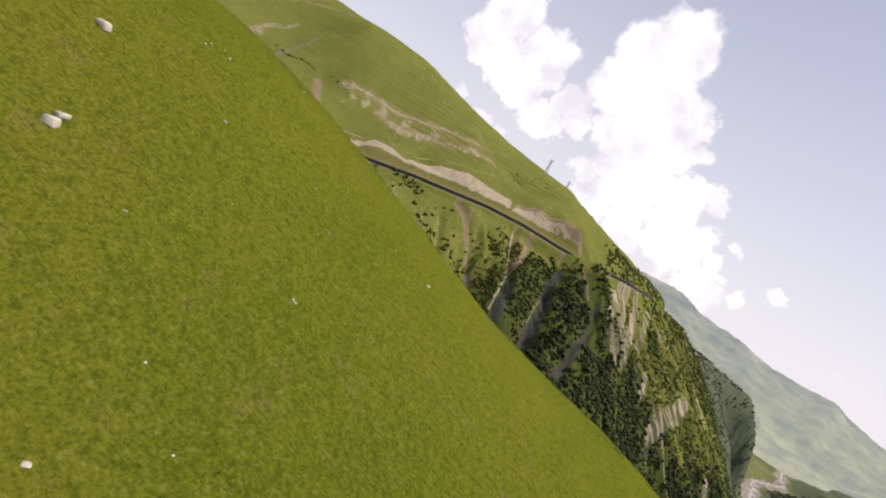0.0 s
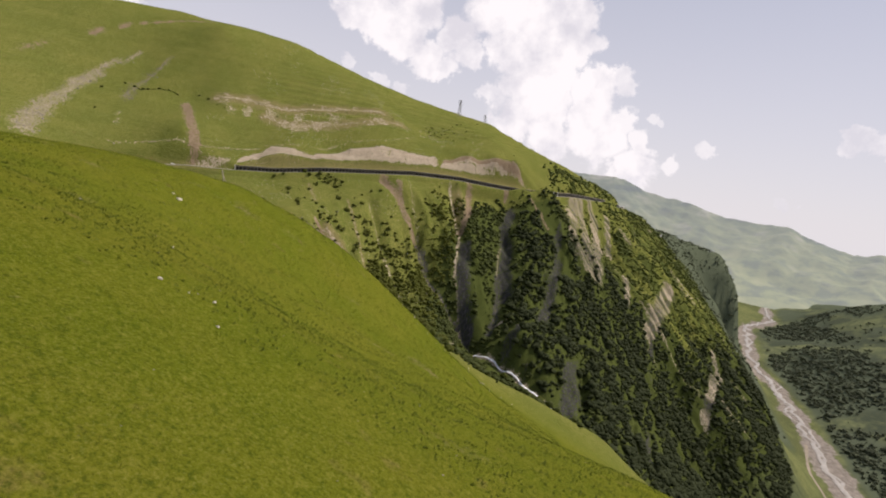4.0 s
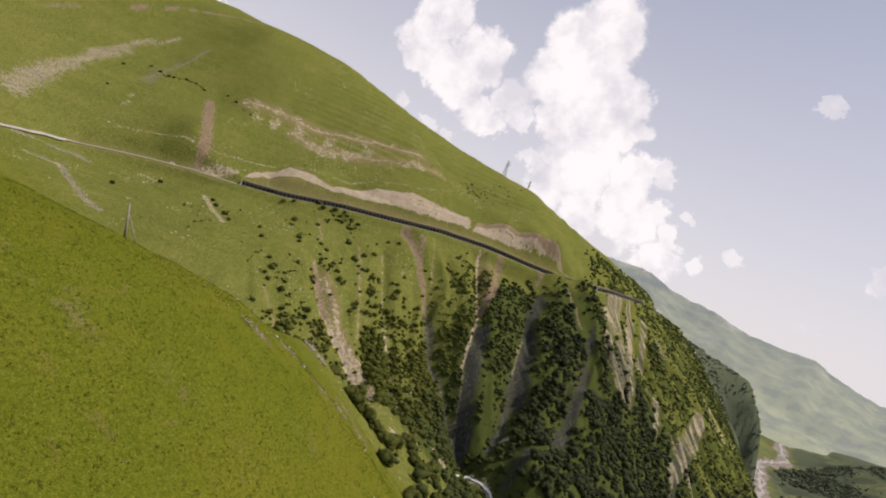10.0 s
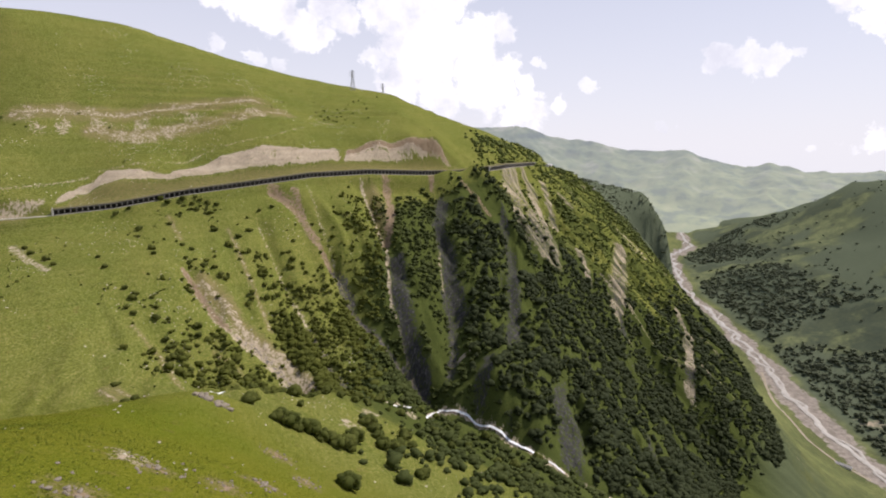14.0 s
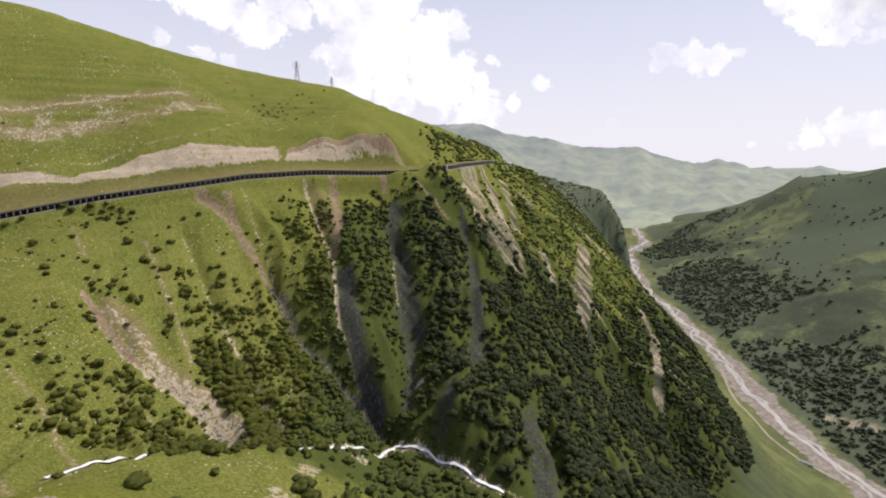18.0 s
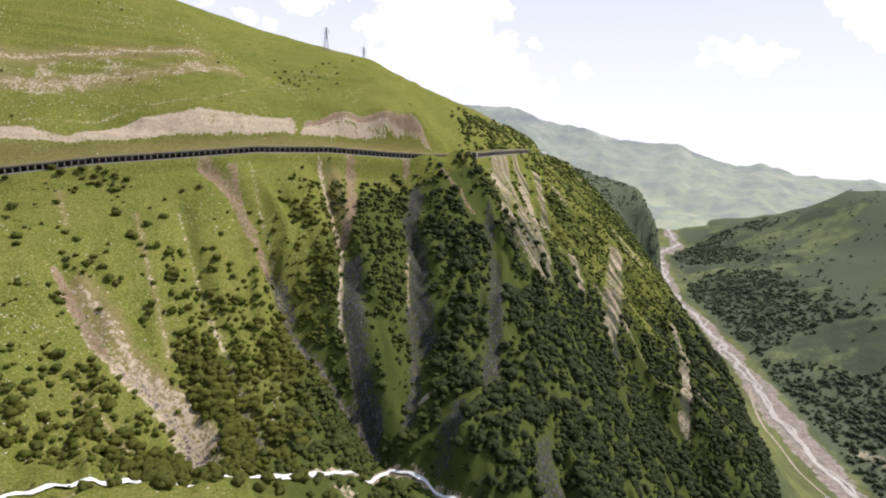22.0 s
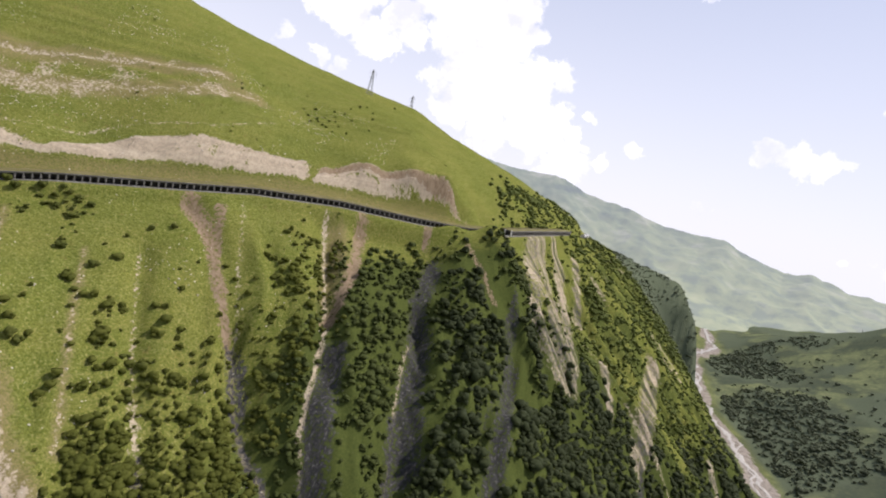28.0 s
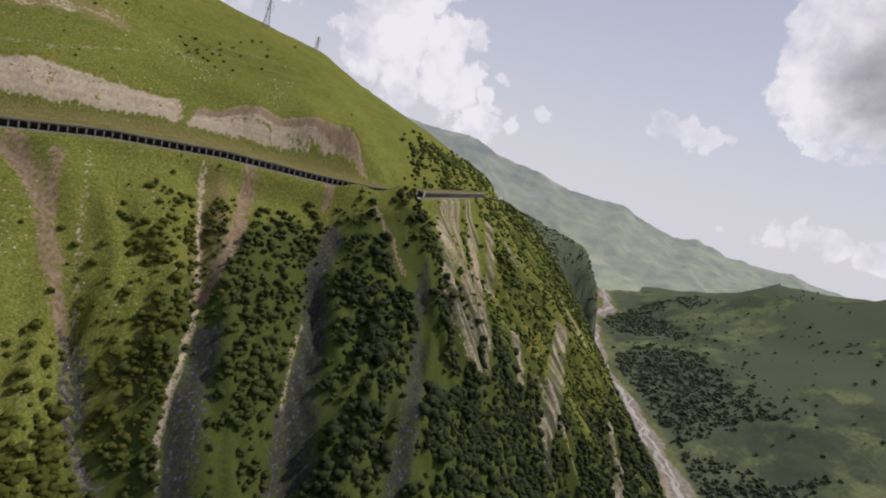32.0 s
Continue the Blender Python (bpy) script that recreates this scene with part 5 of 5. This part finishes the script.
def slope_density(x, y):
    road, side, arc, rz = along(ROAD, x, y)
    s, stream_side, _, _ = along(STREAM, x, y)
    low = (side < -9) * (stream_side > 3) * 0.6 * smooth(-0.15, 0.3, grain(x / 45 + 3, y / 45, 2))
    high = (side > 34) * 0.08
    return (low + high) * smooth(-0.2, 0.25, grain(x / 17, y / 17, 3)) * bare(x, y)


# one scrub in two parts; the eastern part has shade in its leaf colour
wood_stuff("gorge_scrub", 16000, (-240, -40, 510, 880), lambda x, y: np.minimum(1.5 * gorge_density(x, y), 1) * (1 - 0.9 * hollow(x, y)) * smooth(-48, -82, x), 1.6, 4.6, CROWNS, LEAF_WOOD, "bushy green scrub on the steep ribs of the gorge", 21)
wood_stuff("rib_wood", 15000, (-90, 150, 510, 880), lambda x, y: np.minimum(1.5 * gorge_density(x, y), 1) * (1 - 0.9 * hollow(x, y)) * smooth(-82, -48, x), 1.6, 4.6, CROWNS, LEAF_HALF_SHADED, "trees on the ribs of the gorge, leaves coloured darker for shade", 20)
wood_stuff("gorge_wood", 36000, (-20, 540, 520, 1150), lambda x, y: (0.3 + 0.3 * smooth(60, 140, x) + 0.4 * smooth(0.62, 0.8, rib_field(x, y))) * bare(x, y) * smooth(-0.5, 0.1, grain(x / 14, y / 14, 3)) * hollow(x, y) * (1 - smooth(15, 9, along(LAWN_SPUR, x, y)[0])) * (along(STREAM, x, y)[1] > 6), 2.6, 7.0, CROWNS_MID, LEAF_SHADED, "wood filling the hollow under the spur, leaves coloured dark for shade", 27)
wood_stuff("cliff_wood", 24000, (80, 600, 760, 1400), lambda x, y: face_density(x, y) * (1 - hollow(x, y)), 1.8, 5.0, CROWNS, LEAF_CLIFF, "bushy green wood clinging to the cliff face", 22)
wood_stuff("stream_scrub", 7000, (-75, 330, 330, 640), foot_density, 2.2, 5.6, CROWNS, LEAF_HALF_SHADED, "green scrub thickets beside the mountain stream", 23)
wood_stuff("spur_wood", 4500, (20, 300, 880, 1340), nose_density, 2.5, 5.5, CROWNS, LEAF_CLIFF, "small wood above the road on the spur", 24)
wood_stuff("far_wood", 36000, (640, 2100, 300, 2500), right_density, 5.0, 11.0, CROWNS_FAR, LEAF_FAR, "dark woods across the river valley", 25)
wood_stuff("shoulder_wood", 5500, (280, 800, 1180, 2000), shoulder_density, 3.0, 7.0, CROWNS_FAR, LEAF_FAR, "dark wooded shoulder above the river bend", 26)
wood_stuff("slope_bushes", 3900, (-255, -40, 540, 800), lambda x, y: 0.8 * slope_density(x, y), 1.6, 3.8, CROWNS, LEAF, "green bushes standing in loose groups on the slope", 29)
wood_stuff("low_scrub", 10000, (-350, 120, 480, 1010), slope_density, 0.7, 2.1, CROWNS_FAR, LEAF, "low green bushes dotted over the grassy slope", 28)


# ---------------------------------------------------------------- meadow grass
def grass_stuff(name, count, area, low, high, mat, label, seed, keep=None):
    rng = np.random.RandomState(seed)
    x, y = rng.uniform(*area[:2], count), rng.uniform(*area[2:], count)
    thick = smooth(-0.7, 0.4, grain(x / 3.1, y / 3.1, 3)) * (keep(x, y) if keep else 1.0)
    ok = rng.rand(count) < thick
    x, y = x[ok], y[ok]
    n, blades = len(x), 4
    a = rng.uniform(0, 6.28, (n, blades))
    h = rng.uniform(low, high, (n, 1)) * rng.uniform(0.6, 1.2, (n, blades))
    lean = rng.uniform(0.5, 1.5, (n, blades)) * h
    bx = x[:, None] + 0.10 * np.cos(a * 3.1)
    by = y[:, None] + 0.10 * np.sin(a * 3.1)
    bz = ground_z(bx, by) - 0.03
    w = 0.30 * h + 0.012
    v = np.stack([np.stack([bx - w * np.sin(a), by + w * np.cos(a), bz], -1), np.stack([bx + w * np.sin(a), by - w * np.cos(a), bz], -1),
                  np.stack([bx + lean * np.cos(a), by + lean * np.sin(a), bz + h], -1)], 2).reshape(-1, 3)
    me = quads_mesh(name, v, np.arange(len(v)).reshape(-1, 3), mat)
    tagged(new(name, me), label, "grass", kind="stuff")


GRASS = leaf_material("meadow_grass", (0.13, 0.16, 0.012), (0.19, 0.205, 0.018), (0.26, 0.25, 0.035), 0.7)
WEED = leaf_material("broad_weeds", (0.045, 0.075, 0.008), (0.075, 0.105, 0.011), (0.15, 0.175, 0.02), 0.4)
grass_stuff("meadow_grass", 60000, (-80, 45, -22, 120), 0.05, 0.13, GRASS, "short green and yellow meadow grass", 31)
grass_stuff("meadow_weeds", 50000, (-80, 45, -22, 120), 0.04, 0.10, WEED, "darker tufts of weeds in the meadow", 32)
grass_stuff("meadow_tufts", 52000, (-190, 45, 90, 330), 0.16, 0.34, WEED, "darker tufts of weeds over the long meadow", 34)
grass_stuff("rough_grass", 26000, (-170, -10, 190, 400), 0.12, 0.32, GRASS, "rough tufted grass round the meadow's foot", 33)


# ---------------------------------------------------------------- stones
def stone_mesh(seed, mat):
    rng = np.random.RandomState(seed)
    v, q = lumpy(BALL3, rng, 0.35)
    v = np.sign(v) * np.abs(v) ** 0.6 * np.array([1, rng.uniform(0.6, 0.9), rng.uniform(0.45, 0.75)])
    return quads_mesh("boulder", v, q, mat)


def lay_boulders():
    rng = np.random.RandomState(8)
    bright = len(LARGE_STONES) + len(MEADOW_STONES)
    models = [stone_mesh(s, STONE_WARM) for s in range(5)] + [stone_mesh(s, STONE_PALE) for s in range(5)]
    spots = [((x, y), size) for x, y, size in LARGE_STONES] + [((x, y), 0.10 + 0.0012 * y) for x, y in MEADOW_STONES] + [((x + dx, y + dy), 0.36) for x, y in PALE_ROCKS[:6] for dx, dy in rng.normal(0, 3.2, (18, 2))] + [((x + dx, y + dy), 1.3 if y > 350 else 0.6) for x, y in OUTCROPS for dx, dy in rng.normal(0, 1.8, (5, 2))]
    for k, ((x, y), size) in enumerate(spots):
        s = size * rng.uniform(0.6, 1.4)
        ob = tagged(new("boulder", models[k % 5 + 5 * (k < bright)]), "pale weathered limestone boulder lying in the grass", "boulder", "boulders in the meadow")
        ob.matrix_world = Matrix.Translation((x, y, float(ground_z(np.array(float(x)), np.array(float(y)))) + 0.12 * s)) @ Matrix.Rotation(rng.uniform(0, 6.28), 4, "Z") @ Matrix.Rotation(rng.uniform(-0.4, 0.4), 4, "X") @ Matrix.Diagonal((s, s, s, 1))


lay_boulders()


def scree_stuff(name, count, area, density, low, high, mat, label, seed):
    rng = np.random.RandomState(seed)
    x, y = rng.uniform(*area[:2], count), rng.uniform(*area[2:], count)
    ok = rng.rand(count) < density(x, y)
    x, y = x[ok], y[ok]
    z = ground_z(x, y)
    pieces = []
    for k in range(len(x)):
        v, q = lumpy(BALL1, rng, 0.35)
        s = rng.uniform(low, high) * rng.uniform(0.5, 1.3)
        pieces.append((np.array([x[k], y[k], z[k]]) + v * s * np.array([1, rng.uniform(0.6, 1), rng.uniform(0.4, 0.8)]), q))
    tagged(new(name, quads_mesh(name, *joined(pieces), mat)), label, "stones", kind="stuff")


scree_stuff("scree", 9000, (-260, 130, 470, 850), lambda x, y: smooth(0.55, 0.8, mask_at("rock", x, y)) * (along(ROAD, x, y)[1] < -8) * 0.7, 0.22, 0.7, STONE, "loose pale stones lying in the erosion gullies", 41)
scree_stuff("bank_rubble", 5000, (-350, 40, 720, 900), lambda x, y: smooth(0.4, 0.8, mask_at("rock", x, y)) * (along(ROAD, x, y)[1] > 12) * 0.5, 0.3, 0.9, STONE, "broken stones on the cut bank", 42)
scree_stuff("hill_talus", 7000, (-640, -440, 480, 920), lambda x, y: smooth(0.4, 0.8, mask_at("rock", x, y)) * 0.6, 0.5, 1.5, STONE_DARK, "grey talus blocks on the upper hillside", 43)
scree_stuff("terrace_stones", 6000, (-515, -335, 495, 620), lambda x, y: smooth(5.5, 2.0, np.min([along(line, x, y)[0] for line in ROCK_ROWS], axis=0)) * smooth(-0.4, 0.1, grain(x / 7, y / 7, 2)), 0.4, 1.2, STONE, "rows of tumbled grey stones below the road", 47)
scree_stuff("meadow_flecks", 520, (-170, 30, -10, 300), lambda x, y: 1.0 + 0 * x, 0.05, 0.16, STONE, "small pale stones showing here and there in the meadow", 46)
scree_stuff("meadow_rubble", 6500, (-170, 30, 270, 560), lambda x, y: smooth(0.25, 0.7, mask_at("rock", x, y)) * 0.8 + 0.02 + 0.6 * smooth(36, 12, np.hypot((x + 81) * 0.7, y - 478)) * smooth(-0.2, 0.4, grain(x / 9, y / 9, 3)), 0.2, 0.65, STONE_PALE, "scattered pale stones on the meadow's foot", 44)


scree_stuff("slope_stones", 26000, (-520, -60, 500, 980), lambda x, y: ((0.42 + 0.25 * (along(ROAD, x, y)[1] > 30)) * smooth(-0.1, 0.4, grain(x / 30, y / 30, 3)) + 0.06 * smooth(0.25, 0.5, np.maximum(mask_at("rock", x, y), mask_at("dry", x, y)))) * (along(ROAD, x, y)[0] > 9) * smooth(-470, -430, x), 0.28, 0.85, STONE_PALE, "pale stones strewn over the grassy slope", 45)


# ---------------------------------------------------------------- pylons, pole, houses, car
def lattice_pylon(x, y, high, turn):
    base = tagged(new("pylon"), "slender grey steel lattice power pylon on the ridge", "pylon", "power pylons on the ridge")
    base.matrix_basis = Matrix.Translation((x, y, float(ground_z(np.array(float(x)), np.array(float(y)))) - 0.3)) @ Matrix.Rotation(turn, 4, "Z")

    def half(z):
        return 3.2 * (1 - z / high) ** 1.15 + 0.45

    corners = ((-1, -1), (1, -1), (1, 1), (-1, 1))
    levels = np.linspace(0, high, 9)
    for sx, sy in corners:
        part("leg", quads_mesh("leg", *joined([bar_arrays((sx * half(a), sy * half(a), a), (sx * half(b), sy * half(b), b), 0.34) for a, b in zip(levels[:-1], levels[1:])]), STEEL), base)
    for k in range(4):
        (ax, ay), (bx, by) = corners[k], corners[(k + 1) % 4]
        bars = []
        for a, b in zip(levels[:-1], levels[1:]):
            bars.append(bar_arrays((ax * half(a), ay * half(a), a), (bx * half(b), by * half(b), b), 0.16))
            bars.append(bar_arrays((bx * half(a), by * half(a), a), (ax * half(b), ay * half(b), b), 0.16))
        part("bracing", quads_mesh("bracing", *joined(bars), STEEL), base)
    for z, w in ((0.72, 4.6), (0.84, 5.6), (0.95, 3.8)):
        h = z * high
        bars = [bar_arrays((-w, 0, h), (w, 0, h), 0.28), bar_arrays((-w, 0, h), (0, 0, h + 1.6), 0.18), bar_arrays((w, 0, h), (0, 0, h + 1.6), 0.18)]
        part("crossarm", quads_mesh("crossarm", *joined(bars), STEEL), base)
        for s in (-1, 1):
            part("insulator", quads_mesh("insulator", *bar_arrays((s * w * 0.94, 0, h - 1.7), (s * w * 0.94, 0, h - 0.1), 0.22), DARK), base)


lattice_pylon(-128, 1121, 33, 0.5)
lattice_pylon(-90, 1330, 34, 0.5)


def leaning_pole():
    x, y = -133.0, 278.0
    z = float(ground_z(np.array(x), np.array(y)))
    base = tagged(new("utility_pole"), "old grey timber pole leaning with two props on the meadow", "pole")
    base.location = (x, y, z)
    part("pole", quads_mesh("pole", *bar_arrays((0, 0, -0.5), (-1.6, -1, 10.2), 0.34), TIMBER), base)
    for fx, fy in ((-2.4, 2.2), (2.6, 1.6)):
        low = float(ground_z(np.array(x + fx), np.array(y + fy))) - z
        part("prop", quads_mesh("prop", *bar_arrays((fx, fy, low - 0.3), (-1.15, -0.6, 7.6), 0.26), TIMBER), base)
    part("crossbar", quads_mesh("crossbar", *bar_arrays((-2.3, -0.9, 9.4), (-0.7, -1.0, 9.6), 0.16), TIMBER), base)


leaning_pole()


def house(x, y, w, d, h, turn, label):
    base = tagged(new("house"), label, "house", "houses beyond the galleries")
    base.matrix_basis = Matrix.Translation((x, y, float(ground_z(np.array(float(x)), np.array(float(y)))) - 0.4)) @ Matrix.Rotation(turn, 4, "Z")
    part("wall", bevel_box("wall", -w / 2, w / 2, -d / 2, d / 2, 0, h, WALL, 0.04), base)
    r = 0.35 * d
    v = np.array([(-w / 2 - 0.4, -d / 2 - 0.5, h), (w / 2 + 0.4, -d / 2 - 0.5, h), (w / 2 + 0.4, d / 2 + 0.5, h), (-w / 2 - 0.4, d / 2 + 0.5, h), (-w / 2 - 0.4, 0, h + r), (w / 2 + 0.4, 0, h + r)])
    q = [(0, 1, 5, 4), (2, 3, 4, 5), (3, 2, 1, 0), (0, 4, 4, 3), (1, 2, 5, 5)]
    me = bpy.data.meshes.new("roof")
    me.from_pydata([tuple(p) for p in v], [], [(0, 1, 5, 4), (2, 3, 4, 5), (3, 2, 1, 0), (0, 4, 3), (1, 2, 5)])
    me.materials.append(ROOF)
    part("roof", me, base)
    for k in range(max(2, int(w / 3.5))):
        px = -w / 2 + (k + 0.7) * w / max(2, int(w / 3.5)) - 0.3
        part("window", bevel_box("window", px - 0.5, px + 0.5, -d / 2 - 0.05, -d / 2 + 0.05, 1.1, 2.3, DARK, 0.02), base)
    part("door", bevel_box("door", w / 2 - 1.6, w / 2 - 0.7, -d / 2 - 0.06, -d / 2 + 0.05, 0.1, 2.1, TIMBER, 0.02), base)


house(236, 1262, 16, 7, 3.6, 1.1, "long low pale house with a metal roof beside the road")
house(255, 1318, 12, 7, 4.2, 1.0, "pale roadside house with a grey metal roof")
for hx, hy, ht in ((318, 1342, 0.3), (336, 1352, 0.8), (352, 1338, 0.2), (376, 1352, 1.2), (398, 1360, 0.5), (430, 1372, 0.9)):
    house(hx, hy, 11, 8, 5, ht, "small pale village house with a grey roof on the spur")
house(705, 1002, 24, 7, 3.2, 2.2, "long low farm shed with a metal roof on the terrace")


def parked_car(x, y, turn):
    base = tagged(new("car"), "small white car standing on the mountain road", "car")
    base.matrix_basis = Matrix.Translation((x, y, float(along(ROAD, np.array([float(x)]), np.array([float(y)]))[3][0]) + 0.12)) @ Matrix.Rotation(turn, 4, "Z")
    body = part("body", bevel_box("body", -2.1, 2.1, -0.85, 0.85, 0.35, 1.0, PAINT, 0.15), base)
    part("cabin", bevel_box("cabin", -1.3, 1.1, -0.75, 0.75, 0.98, 1.6, DARK, 0.2), base)
    part("roof", bevel_box("roof", -1.1, 0.8, -0.68, 0.68, 1.58, 1.66, PAINT, 0.03), base)
    for sx in (-1.3, 1.3):
        for sy in (-0.8, 0.8):
            bm = bmesh.new()
            bmesh.ops.create_cone(bm, cap_ends=True, segments=16, radius1=0.33, radius2=0.33, depth=0.2, matrix=Matrix.Translation((sx, sy, 0.33)) @ Matrix.Rotation(radians(90), 4, "X"))
            me = bpy.data.meshes.new("wheel")
            bm.to_mesh(me)
            bm.free()
            me.materials.append(RUBBER)
            part("wheel", me, base)


parked_car(-424, 671.5, 0.45)
